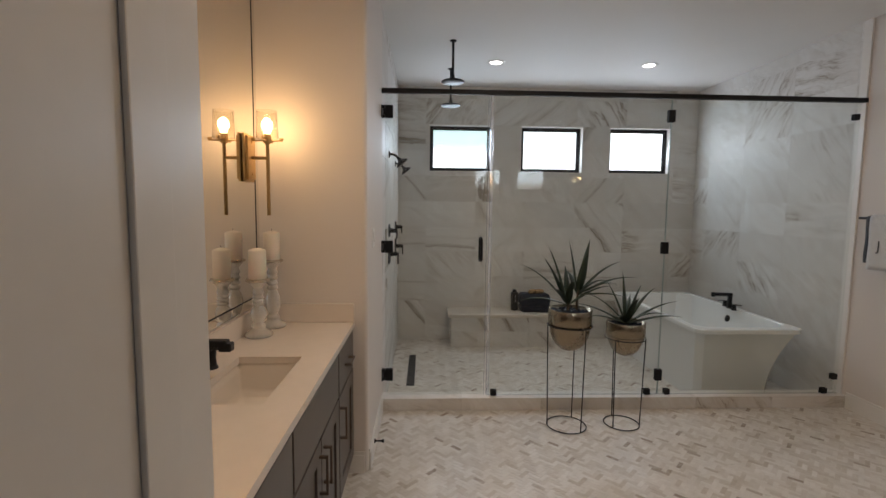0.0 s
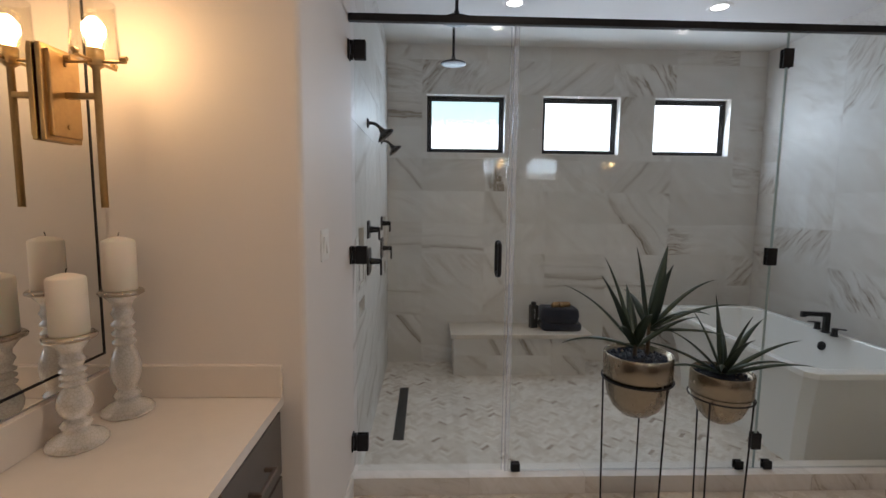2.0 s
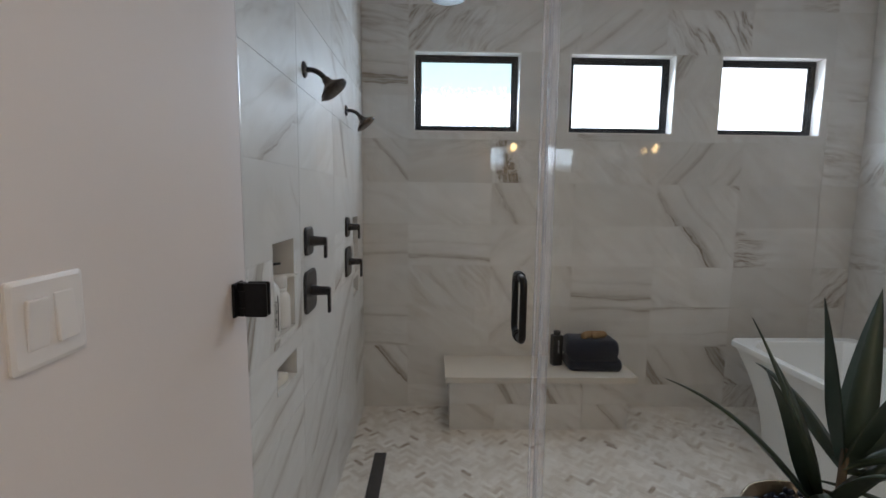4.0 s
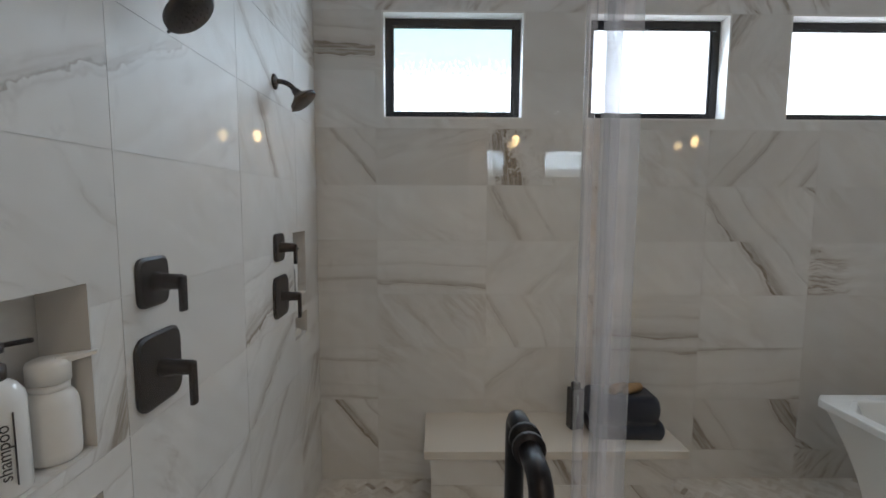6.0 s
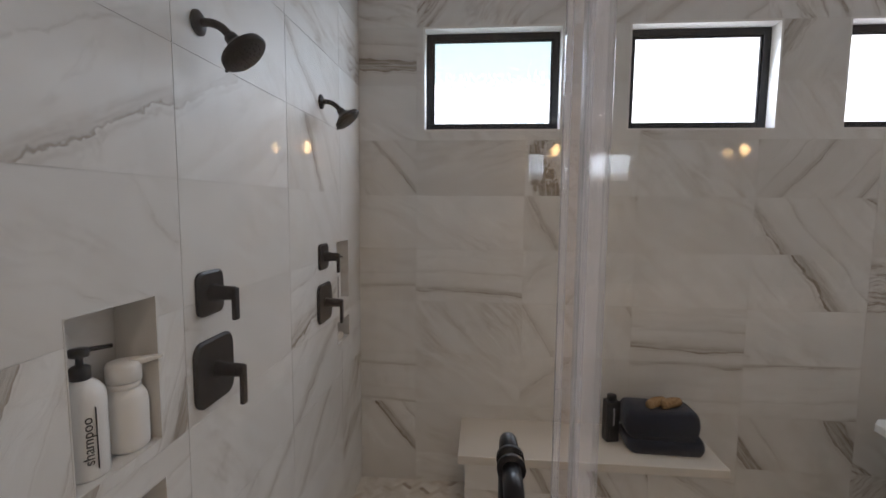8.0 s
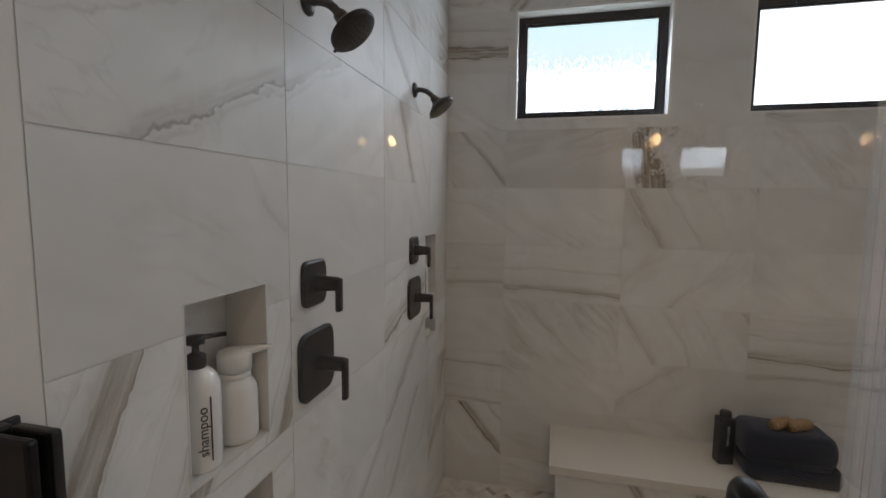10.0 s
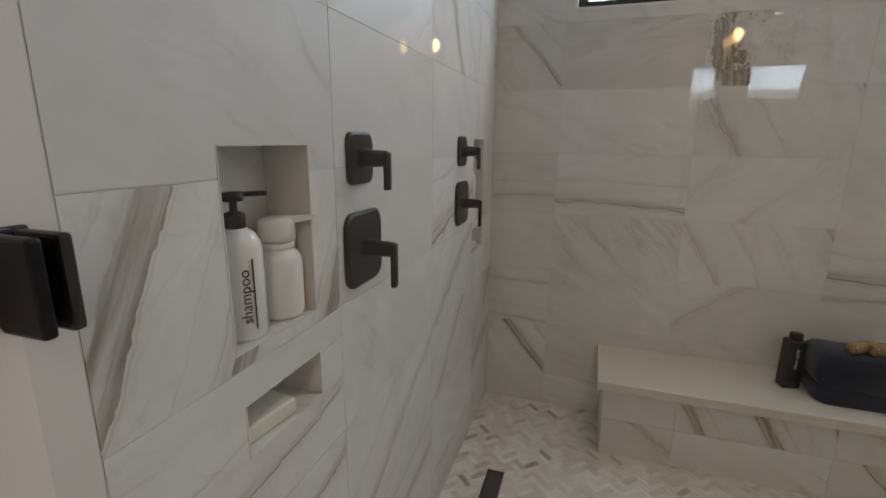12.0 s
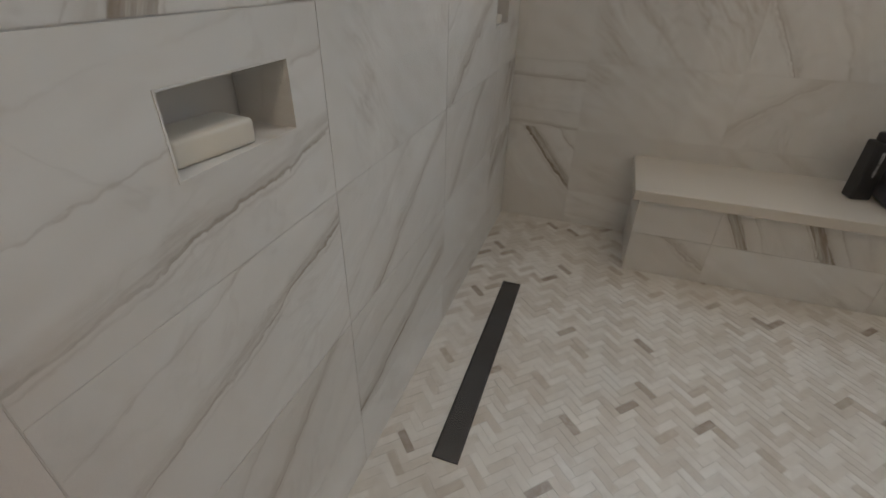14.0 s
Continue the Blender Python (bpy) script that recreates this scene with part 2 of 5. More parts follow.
def pane_material(name, tint, ior=1.5, rough=0.0):
    """Clear glass sheet: lets light straight through, and mirrors by Fresnel."""
    m = bpy.data.materials.new(name)
    m.use_nodes = True
    t = m.node_tree
    t.nodes.remove(t.nodes["Principled BSDF"])
    tr, gl = t.nodes.new("ShaderNodeBsdfTransparent"), t.nodes.new("ShaderNodeBsdfGlossy")
    tr.inputs[0].default_value = (*tint, 1)
    gl.inputs["Roughness"].default_value = rough
    lw, mx = t.nodes.new("ShaderNodeLayerWeight"), t.nodes.new("ShaderNodeMixShader")
    pw, sc = t.nodes.new("ShaderNodeMath"), t.nodes.new("ShaderNodeMath")
    pw.operation, sc.operation, pw.inputs[1].default_value = "POWER", "MULTIPLY_ADD", 5
    f0 = ((ior - 1) / (ior + 1)) ** 2
    sc.inputs[1].default_value, sc.inputs[2].default_value = 1 - f0, f0
    lw.inputs["Blend"].default_value = 0.5
    t.links.new(lw.outputs["Facing"], pw.inputs[0])
    t.links.new(pw.outputs[0], sc.inputs[0])
    t.links.new(sc.outputs[0], mx.inputs[0])
    t.links.new(tr.outputs[0], mx.inputs[1])
    t.links.new(gl.outputs[0], mx.inputs[2])
    t.links.new(mx.outputs[0], t.nodes["Material Output"].inputs[0])
    return m


M_GLASS = pane_material("clear_shower_glass", (0.965, 0.98, 0.97), 1.42)
M_SEAL = pane_material("clear_vinyl_seal", (0.955, 0.965, 0.975), 1.9, 0.06)


def cloud(m, amount):
    """Give clear plastic a slight milky scatter."""
    t = m.node_tree
    out = t.nodes["Material Output"]
    old = out.inputs[0].links[0].from_socket
    d, tl, half, mx = t.nodes.new("ShaderNodeBsdfDiffuse"), t.nodes.new("ShaderNodeBsdfTranslucent"), t.nodes.new("ShaderNodeMixShader"), t.nodes.new("ShaderNodeMixShader")
    for n in (d, tl):
        n.inputs[0].default_value = (0.9, 0.91, 0.93, 1)
    half.inputs[0].default_value, mx.inputs[0].default_value = 0.5, amount
    t.links.new(d.outputs[0], half.inputs[1])
    t.links.new(tl.outputs[0], half.inputs[2])
    t.links.new(old, mx.inputs[1])
    t.links.new(half.outputs[0], mx.inputs[2])
    t.links.new(mx.outputs[0], out.inputs[0])


cloud(M_SEAL, 0.13)
M_CLEAR = pane_material("clear_lamp_glass", (0.97, 0.96, 0.93), 1.45, 0.02)


def glow(name, color, strength):
    m = bpy.data.materials.new(name)
    m.use_nodes = True
    b = m.node_tree.nodes["Principled BSDF"]
    b.inputs["Base Color"].default_value = (*color, 1)
    b.inputs["Emission Color"].default_value = (*color, 1)
    b.inputs["Emission Strength"].default_value = strength
    return m


def obscure_glass(name, garden):
    """Obscured window glass in front of a bright sky: rain-like ripple, and behind it a soft greenish band of garden and eaves."""
    m = bpy.data.materials.new(name)
    m.use_nodes = True
    n = Nodes(m)
    co = n.coords()
    st = n.t.nodes.new("ShaderNodeMapping")
    st.inputs["Scale"].default_value = (75, 30, 1)
    n.link(co, st.inputs["Vector"])
    grain = n.noise(st.outputs[0], 1.0, 3, 0.6)
    sep = n.t.nodes.new("ShaderNodeSeparateXYZ")
    n.link(co, sep.inputs[0])
    h = n.math("ADD", sep.outputs[1], n.math("MULTIPLY", n.math("SUBTRACT", grain, 0.5), 0.55))
    g = tuple(1 + (x - 1) * garden for x in (0.30, 0.39, 0.385))
    g2 = tuple(1 + (x - 1) * garden for x in (0.36, 0.42, 0.42))
    c = n.ramp(n.math("ADD", n.math("MULTIPLY", h, 2.0), 0.5), [(0.02, g2), (0.10, (1, 1, 1)), (0.44, (1, 1, 1)), (0.52, g), (0.62, g2), (0.95, tuple(x * 1.1 for x in g))])
    n.link(c, n.b.inputs["Base Color"])
    n.link(c, n.b.inputs["Emission Color"])
    n.b.inputs["Emission Strength"].default_value = 4.4
    n.b.inputs["Roughness"].default_value = 0.25
    n.bump(grain, 0.4, 0.002)
    return m


M_PANE = [obscure_glass("obscure_glass_garden", 1.0), obscure_glass("obscure_glass_bright", 0.35), obscure_glass("obscure_glass_clear_sky", 0.1)]


# ---- mesh helpers ----


def obj(name, bm, material, parent=None, label="", m=None, smooth=False):
    me = bpy.data.meshes.new(name)
    bm.normal_update()
    bm.to_mesh(me)
    bm.free()
    if smooth:
        for p in me.polygons:
            p.use_smooth = True
    if material:
        me.materials.append(material)
    ob = new(name, me)
    if m is not None:
        ob.matrix_basis = m
    if parent:
        ob.parent = parent
    if label:
        ob["label"] = label
    return ob


def part(name, bm, material, parent, label="", m=None, smooth=False):
    return obj(name, bm, material, parent, label, m, smooth)


def thing(name, m, label, category, group=""):
    """An empty at a thing's base, which carries its parts."""
    ob = new(name)
    ob.matrix_basis = m
    ob.empty_display_size = 0.05
    return tagged(ob, label, category, group)


def structure(ob, label="", category=""):
    return tagged(ob, label, category, kind="structure")


def box(x0, x1, y0, y1, z0, z1, bevel=0.0, seg=2, bm=None):
    own = bm is None
    bm = bm or bmesh.new()
    vs = [bm.verts.new(p) for p in ((x0, y0, z0), (x1, y0, z0), (x1, y1, z0), (x0, y1, z0), (x0, y0, z1), (x1, y0, z1), (x1, y1, z1), (x0, y1, z1))]
    fs = [bm.faces.new([vs[i] for i in q]) for q in ((3, 2, 1, 0), (4, 5, 6, 7), (0, 1, 5, 4), (1, 2, 6, 5), (2, 3, 7, 6), (3, 0, 4, 7))]
    if bevel:
        es = list({e for f in fs for e in f.edges})
        bmesh.ops.bevel(bm, geom=es, offset=bevel, segments=seg, affect="EDGES", profile=0.5)
    return bm


def sheet(u0, u1, v0, v1, holes=(), depth=0.1, bm=None):
    """A slab in the local XY plane, its face at z = 0 and its back at -depth, with rectangular holes cut through."""
    bm = bm or bmesh.new()
    us = sorted({u0, u1, *(min(max(h[i], u0), u1) for h in holes for i in (0, 1))})
    vs = sorted({v0, v1, *(min(max(h[i], v0), v1) for h in holes for i in (2, 3))})
    full = {}
    for i in range(len(us) - 1):
        for j in range(len(vs) - 1):
            cu, cv = (us[i] + us[i + 1]) / 2, (vs[j] + vs[j + 1]) / 2
            full[i, j] = not any(h[0] < cu < h[1] and h[2] < cv < h[3] for h in holes)
    verts = {}

    def v(i, j, k):
        if (i, j, k) not in verts:
            verts[i, j, k] = bm.verts.new((us[i], vs[j], -depth * k))
        return verts[i, j, k]

    for (i, j), on in full.items():
        if not on:
            continue
        bm.faces.new((v(i, j, 0), v(i + 1, j, 0), v(i + 1, j + 1, 0), v(i, j + 1, 0)))
        bm.faces.new((v(i, j + 1, 1), v(i + 1, j + 1, 1), v(i + 1, j, 1), v(i, j, 1)))
        for di, dj, a, b in ((-1, 0, (i, j + 1), (i, j)), (1, 0, (i + 1, j), (i + 1, j + 1)), (0, -1, (i, j), (i + 1, j)), (0, 1, (i + 1, j + 1), (i, j + 1))):
            if not full.get((i + di, j + dj)):
                bm.faces.new((v(*a, 1), v(*b, 1), v(*b, 0), v(*a, 0)))
    return bm


def frame_bm(u0, u1, v0, v1, w, depth, bm=None):
    return sheet(u0, u1, v0, v1, [(u0 + w, u1 - w, v0 + w, v1 - w)], depth, bm)


def lathe(profile, seg=32, bm=None, x=0, y=0):
    """Turn a profile of (radius, z) round the z axis."""
    bm = bm or bmesh.new()
    rings = []
    for r, z in profile:
        if r < 1e-5:
            rings.append([bm.verts.new((x, y, z))])
        else:
            rings.append([bm.verts.new((x + r * math.cos(2 * math.pi * i / seg), y + r * math.sin(2 * math.pi * i / seg), z)) for i in range(seg)])
    for a, b in zip(rings, rings[1:]):
        for i in range(seg):
            j = (i + 1) % seg
            if len(a) == 1 and len(b) == 1:
                continue
            if len(a) == 1:
                bm.faces.new((a[0], b[j], b[i]))
            elif len(b) == 1:
                bm.faces.new((a[i], a[j], b[0]))
            else:
                bm.faces.new((a[i], a[j], b[j], b[i]))
    bmesh.ops.recalc_face_normals(bm, faces=bm.faces)
    return bm


def tube(points, r, seg=10, bm=None, closed=False):
    """A round bar along a line of points; r may be one radius or one per point."""
    bm = bm or bmesh.new()
    pts = [Vector(p) for p in points]
    rs = r if isinstance(r, (list, tuple)) else [r] * len(pts)
    rings, up = [], None
    for i, p in enumerate(pts):
        a = pts[i - 1] if i or closed else p
        b = pts[(i + 1) % len(pts)] if i + 1 < len(pts) or closed else p
        d = (b - a).normalized()
        if up is None:
            up = d.orthogonal().normalized()
        up = (up - d * up.dot(d)).normalized()
        side = d.cross(up)
        rings.append([bm.verts.new(p + (up * math.cos(2 * math.pi * k / seg) + side * math.sin(2 * math.pi * k / seg)) * rs[i]) for k in range(seg)])
    pairs = list(zip(rings, rings[1:])) + ([(rings[-1], rings[0])] if closed else [])
    for a, b in pairs:
        for k in range(seg):
            bm.faces.new((a[k], a[(k + 1) % seg], b[(k + 1) % seg], b[k]))
    if not closed:
        bm.faces.new(rings[0][::-1])
        bm.faces.new(rings[-1])
    bmesh.ops.recalc_face_normals(bm, faces=bm.faces)
    return bm


def ring_points(r, z, n=40, x=0, y=0):
    return [(x + r * math.cos(2 * math.pi * i / n), y + r * math.sin(2 * math.pi * i / n), z) for i in range(n)]


# wall frames: local x along the wall, local y up, local z out of the wall
FRAME_E = Matrix(((0, 0, 1, 0), (1, 0, 0, 0), (0, 1, 0, 0), (0, 0, 0, 1)))
FRAME_S = Matrix(((1, 0, 0, 0), (0, 0, -1, 0), (0, 1, 0, 0), (0, 0, 0, 1)))
FRAME_W = Matrix(((0, 0, -1, 0), (-1, 0, 0, 0), (0, 1, 0, 0), (0, 0, 0, 1)))
FRAME_N = Matrix(((-1, 0, 0, 0), (0, 0, 1, 0), (0, 1, 0, 0), (0, 0, 0, 1)))


def east(x):
    return Matrix.Translation((x, 0, 0)) @ FRAME_E


def south(y):
    return Matrix.Translation((0, y, 0)) @ FRAME_S


def west(x):
    return Matrix.Translation((x, 0, 0)) @ FRAME_W


def north(y):
    return Matrix.Translation((0, y, 0)) @ FRAME_N


# ---- the plan ----
CEIL, PAN = 2.99, -0.088          # ceiling, shower floor
XL, XR, YB = -0.40, 3.27, 5.56    # shower's tiled faces
XM = -1.00                        # wall behind the mirror
YE = 2.505                        # end wall of the vanity
YG = 3.37                         # glass
YD = 0.43                         # wall with the entrance
T = 0.0015                        # depth of the joints between tiles
WIN = [(-0.035, 0.733), (1.078, 1.848), (2.170, 2.940)]
WZ0, WZ1 = 1.982, 2.546
NICHES = [(3.646, 3.872, 1.038, 1.368), (3.655, 3.878, 0.846, 0.948), (5.122, 5.320, 1.074, 1.386), (5.125, 5.325, 0.866, 0.984)]

wl = structure(obj("wall_shower_left", sheet(3.43, YB + 0.15, -0.15, CEIL, NICHES, 0.11), M_GROUT, m=east(XL - T)), "tiled shower wall with two pairs of niches", "wall")
wb = structure(obj("wall_back", sheet(XL - T, XR + T, -0.15, CEIL, [(a, b, WZ0, WZ1) for a, b in WIN], 0.16), M_GROUT, m=south(YB + T)), "tiled back wall with three high windows", "wall")
wr = structure(obj("wall_shower_right", sheet(-YB - 0.15, -3.43, -0.15, CEIL, (), 0.15), M_GROUT, m=west(XR + T)), "tiled shower wall behind the bathtub", "wall")
for i, h in enumerate(NICHES):
    structure(obj("niche_back", sheet(h[0] - 0.02, h[1] + 0.02, h[2] - 0.02, h[3] + 0.02, (), 0.02), M_TILE["plain"], wl, m=Matrix.Translation((0, 0, -0.1))))

# painted end wall with rounded corners beside the vanity
bm = box(XM, XL, YE, 3.429, 0, CEIL)
es = [e for e in bm.edges if abs(e.verts[0].co.x - XL) < 1e-4 and abs(e.verts[1].co.x - XL) < 1e-4 and abs(e.verts[0].co.y - YE) < 1e-4 and abs(e.verts[1].co.y - YE) < 1e-4]
bmesh.ops.bevel(bm, geom=es, offset=0.02, segments=5, affect="EDGES", profile=0.5)
structure(obj("wall_vanity_end", bm, M_PAINT), "warm white painted wall with a rounded corner", "wall")
structure(obj("wall_vanity", sheet(0.12, YE, 0, CEIL, (), 0.12), M_PAINT, m=east(XM)), "warm white painted wall behind the vanity mirror", "wall")
structure(obj("wall_wing", box(XM, -0.338, 0.12, YD, 0, CEIL, 0.004), M_PAINT), "painted wall at the entrance", "wall")
structure(obj("wall_entrance", sheet(-XR, -0.52, 0, CEIL, (), 0.17), M_PAINT, m=north(YD)), "painted wall beside the entrance", "wall")
structure(obj("entrance_header", box(-0.338, 0.52, 0.26, YD, 2.44, CEIL), M_PAINT), "painted wall over the entrance", "wall")
structure(obj("wall_right", sheet(-3.43, -YD, 0, CEIL, [(-2.35, -1.40, -1, 2.1)], 0.13), M_PAINT, m=west(XR)), "painted wall with an open doorway", "wall")
structure(obj("ceiling", box(XM - 0.2, 5.4, -4.6, YB + 0.2, CEIL, CEIL + 0.1), M_CEIL), "white textured ceiling", "ceiling")

# rooms beyond: assumed bedroom behind the camera, its window opening added; side room
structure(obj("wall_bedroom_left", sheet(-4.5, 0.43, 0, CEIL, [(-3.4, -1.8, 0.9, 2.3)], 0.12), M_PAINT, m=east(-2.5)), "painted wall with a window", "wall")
structure(obj("wall_bedroom_front", box(-2.5, XM, 0.26, 0.43, 0, CEIL), M_PAINT), "painted wall", "wall")
structure(obj("wall_bedroom_back", sheet(-3.4, 2.5, 0, CEIL, (), 0.12), M_PAINT, m=north(-4.5)), "painted wall", "wall")
structure(obj("wall_between", box(XR, XR + 0.13, -4.5, YD, 0, CEIL), M_PAINT), "painted wall", "wall")
# the second, wider opening is invented, for the fill lamp
structure(obj("wall_side_room", sheet(-2.6, 1.6, 0, CEIL, [(0.45, 0.75, 1.12, 2.02), (-2.3, -1.2, 0.95, 2.25)], 0.12), M_PAINT, m=west(5.2)), "painted wall with a window", "wall")
structure(obj("wall_side_end", box(XR + 0.13, 5.2, 2.6, 2.7, 0, CEIL), M_PAINT), "painted wall", "wall")
structure(obj("wall_side_near", box(XR + 0.13, 5.2, -1.7, -1.6, 0, CEIL), M_PAINT), "painted wall", "wall")
structure(obj("floor_beyond", box(-2.6, 5.3, -4.5, 0.30, -0.12, -0.004), M_CARPET), "beige carpet of the next room", "floor")
structure(obj("floor_side_room", box(XR + 0.0, 5.3, 0.30, 2.7, -0.12, -0.004), M_CARPET), "beige carpet of the side room", "floor")
ground = structure(obj("ground", box(-300, 300, -300, 300, -0.9, -0.5), simple("lawn", (0.08, 0.11, 0.04), 0.9, grain=0.3, scale=3)), "lawn round the house", "ground")

# floors
fb = structure(obj("floor", box(XM, XR, 0.30, 3.33, -0.2, -0.0010), M_FGROUT), "white marble herringbone mosaic floor", "floor")
fs = structure(obj("shower_floor", box(XL - T, XR + T, 3.30, YB + T, -0.25, PAN - 0.0010), M_FGROUT), "white marble herringbone mosaic shower floor", "floor")

# curb
curb = structure(obj("curb", box(XL, XR, 3.318, 3.44, PAN - 0.01, 0.088), M_GROUT), "marble-clad shower curb", "curb")

# ---- windows ----
for k, (a, b) in enumerate(WIN):
    w = structure(new("window_%d" % (k + 1)), "black-framed window with obscured glass", "window")
    w.matrix_basis = Matrix.Translation(((a + b) / 2, YB, (WZ0 + WZ1) / 2)) @ FRAME_S
    hw, hh = (b - a) / 2, (WZ1 - WZ0) / 2
    part("reveal", frame_bm(-hw, hw, -hh, hh, 0.010, 0.10), M_TRIM, w, "white tiled reveal")
    part("window_frame", frame_bm(-hw + 0.010, hw - 0.010, -hh + 0.010, hh - 0.010, 0.038, 0.03), M_BLACK, w, "black metal frame", Matrix.Translation((0, 0, -0.085)))
    part("glazing_bead", frame_bm(-hw + 0.048, hw - 0.048, -hh + 0.048, hh - 0.048, 0.008, 0.02), M_BLACK, w, "", Matrix.Translation((0, 0, -0.095)))
    part("pane", sheet(-hw + 0.05, hw - 0.05, -hh + 0.05, hh - 0.05, (), 0.006), M_PANE[k], w, "obscured glass pane, bright with daylight", Matrix.Translation((0, 0, -0.108)))
    part("back_frame", frame_bm(-hw, hw, -hh, hh, 0.05, 0.03), M_BLACK, w, "", Matrix.Translation((0, 0, -0.12)))

M_DAY = glow("bright_overcast_sky", (0.84, 0.94, 1.0), 0.9)
w = structure(new("window_4"), "window of the side room", "window")
w.matrix_basis = west(5.2)
part("window_frame", frame_bm(0.45, 0.75, 1.12, 2.02, 0.04, 0.05), M_TRIM, w)
part("pane", sheet(0.48, 0.72, 1.15, 1.99, (), 0.006), M_DAY, w, "", Matrix.Translation((0, 0, -0.08)))
# unseen window, added only to go with the side room fill lamp
w = structure(new("window_6"), "added wide window, unseen, round the side room fill lamp", "window")
w.matrix_basis = west(5.2)
part("window_frame", frame_bm(-2.3, -1.2, 0.95, 2.25, 0.05, 0.05), M_TRIM, w)
part("pane", sheet(-2.26, -1.24, 0.99, 2.21, (), 0.006), M_DAY, w, "", Matrix.Translation((0, 0, -0.08)))
# assumed window, never in view, added to go with the bedroom fill lamp
w = structure(new("window_5"), "added window, unseen, round the bedroom fill lamp", "window")
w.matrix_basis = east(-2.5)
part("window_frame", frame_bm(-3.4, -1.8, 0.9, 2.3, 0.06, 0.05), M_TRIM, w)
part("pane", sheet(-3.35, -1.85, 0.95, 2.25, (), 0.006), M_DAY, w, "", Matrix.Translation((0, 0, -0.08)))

# ---- trim ----
def baseboard(name, m, u0, u1):
    bm = sheet(u0, u1, 0, 0.125, (), 0.009)
    bmesh.ops.translate(bm, verts=bm.verts, vec=(0, 0, 0.010))
    bm2 = sheet(u0, u1, 0, 0.105, (), 0.004)
    bmesh.ops.translate(bm2, verts=bm2.verts, vec=(0, 0, 0.015))
    me = bpy.data.meshes.new("tmp")
    bm2.to_mesh(me)
    bm.from_mesh(me)
    bm2.free()
    bpy.data.meshes.remove(me)
    return structure(obj(name, bm, M_TRIM, m=m), "white painted baseboard", "baseboard")


baseboard("baseboard_end_wall", east(XL), YE + 0.02, 3.314)
baseboard("baseboard_end_face", south(YE), -0.52, XL - 0.02)
baseboard("baseboard_right", west(XR), -3.314, -2.44)
baseboard("baseboard_right_near", west(XR), -1.32, -YD)
baseboard("baseboard_entrance", north(YD), -XR + 0.02, -2.35)

bm = box(-0.338, -0.320, 0.10, YD + 0.004, 0, 2.44, 0.004)
box(-0.320, -0.314, 0.300, 0.358, 0, 2.44, 0.002, bm=bm)
structure(obj("trim_jamb", bm, M_TRIM), "white painted door jamb with stop", "door frame")
bm = box(-0.43, -0.326, 0.102, 0.12, 0, 2.5, 0.004)
box(-0.43, -0.415, 0.096, 0.102, 0, 2.5, 0.002, bm=bm)
structure(obj("trim_casing", bm, M_TRIM), "white painted door casing", "door frame")
structure(obj("trim_jamb_right", box(0.50, 0.52, 0.26, YD, 0, 2.44, 0.003), M_TRIM), "white painted door jamb", "door frame")
for m, s in ((-2.44, -2.35), (-1.40, -1.31)):
    structure(obj("trim_doorway", sheet(m, s, 0, 2.19, (), 0.018), M_TRIM, m=west(XR - 0.0181)), "white painted door casing", "door frame")
structure(obj("trim_doorway_head", sheet(-2.35, -1.40, 2.1, 2.19, (), 0.018), M_TRIM, m=west(XR - 0.0181)), "white painted door casing", "door frame")

# ---- ceiling downlights ----
M_LENS = glow("lit_lamp_lens", (1.0, 0.92, 0.84), 16)


def downlight(x, y):
    d = thing("downlight", pose(x, y, CEIL), "white recessed ceiling downlight, switched on", "ceiling light", "ceiling downlights")
    part("trim_ring", lathe([(0.058, -0.001), (0.062, -0.006), (0.088, -0.004), (0.092, 0.0)], 40), M_TRIM, d, "", smooth=True)
    part("lens", lathe([(0.0, -0.004), (0.057, -0.003), (0.058, 0.0)], 40), M_LENS, d, "glowing lens", smooth=True)
    sp = lamp("downlight_lamp", "SPOT", look((x, y, CEIL - 0.012), (x, y + 0.001, 0)), (42 if y > 3 else 106) * (1.0 if x < 1.5 else 0.3), CAN, radius=0.05)
    sp.data.spot_size, sp.data.spot_blend = radians(112 if y > 3 else 165), 1.0


for x, y in ((0.62, 4.62), (2.16, 4.60), (0.55, 1.75), (2.10, 1.75)):
    downlight(x, y)

# ---- glass screen ----
rail = obj("header_rail", box(XL + 0.002, XR - 0.002, YG - 0.018, YG + 0.018, 2.372, 2.406, 0.003), M_BLACK)
tagged(rail, "matt black metal header rail over the glass", "rail")


def panel(x0, x1, label):
    p = thing("glass_panel", pose(x0, YG, 0.088), label, "glass panel", "shower glass panels")
    g = part("glass", box(0, x1 - x0, -0.005, 0.005, 0.012, 2.284, 0.001, 1), M_GLASS, p, "clear glass sheet")
    g.visible_shadow = False
    return p


def clip(p, x, z, w=0.046, h=0.046):
    bm = box(x - w / 2, x + w / 2, -0.016, -0.0055, z - h / 2, z + h / 2, 0.003)
    box(x - w / 2, x + w / 2, 0.0055, 0.016, z - h / 2, z + h / 2, 0.003, bm=bm)
    return part("clamp", bm, M_BLACK, p, "matt black clamp")


J1, J2, JR = 0.422, 1.762, XR - 0.045
p1 = panel(J1, J2 - 0.003, "fixed clear glass shower panel with black clamps")
clip(p1, 0.040, 0.032)
clip(p1, J2 - J1 - 0.085, 0.032)
seal = box(-0.021, 0.004, -0.011, 0.011, 0.012, 2.284, 0.006, 3)
sob = part("seal", seal, M_SEAL, p1, "clear vinyl edge seal")
sob.visible_shadow = False
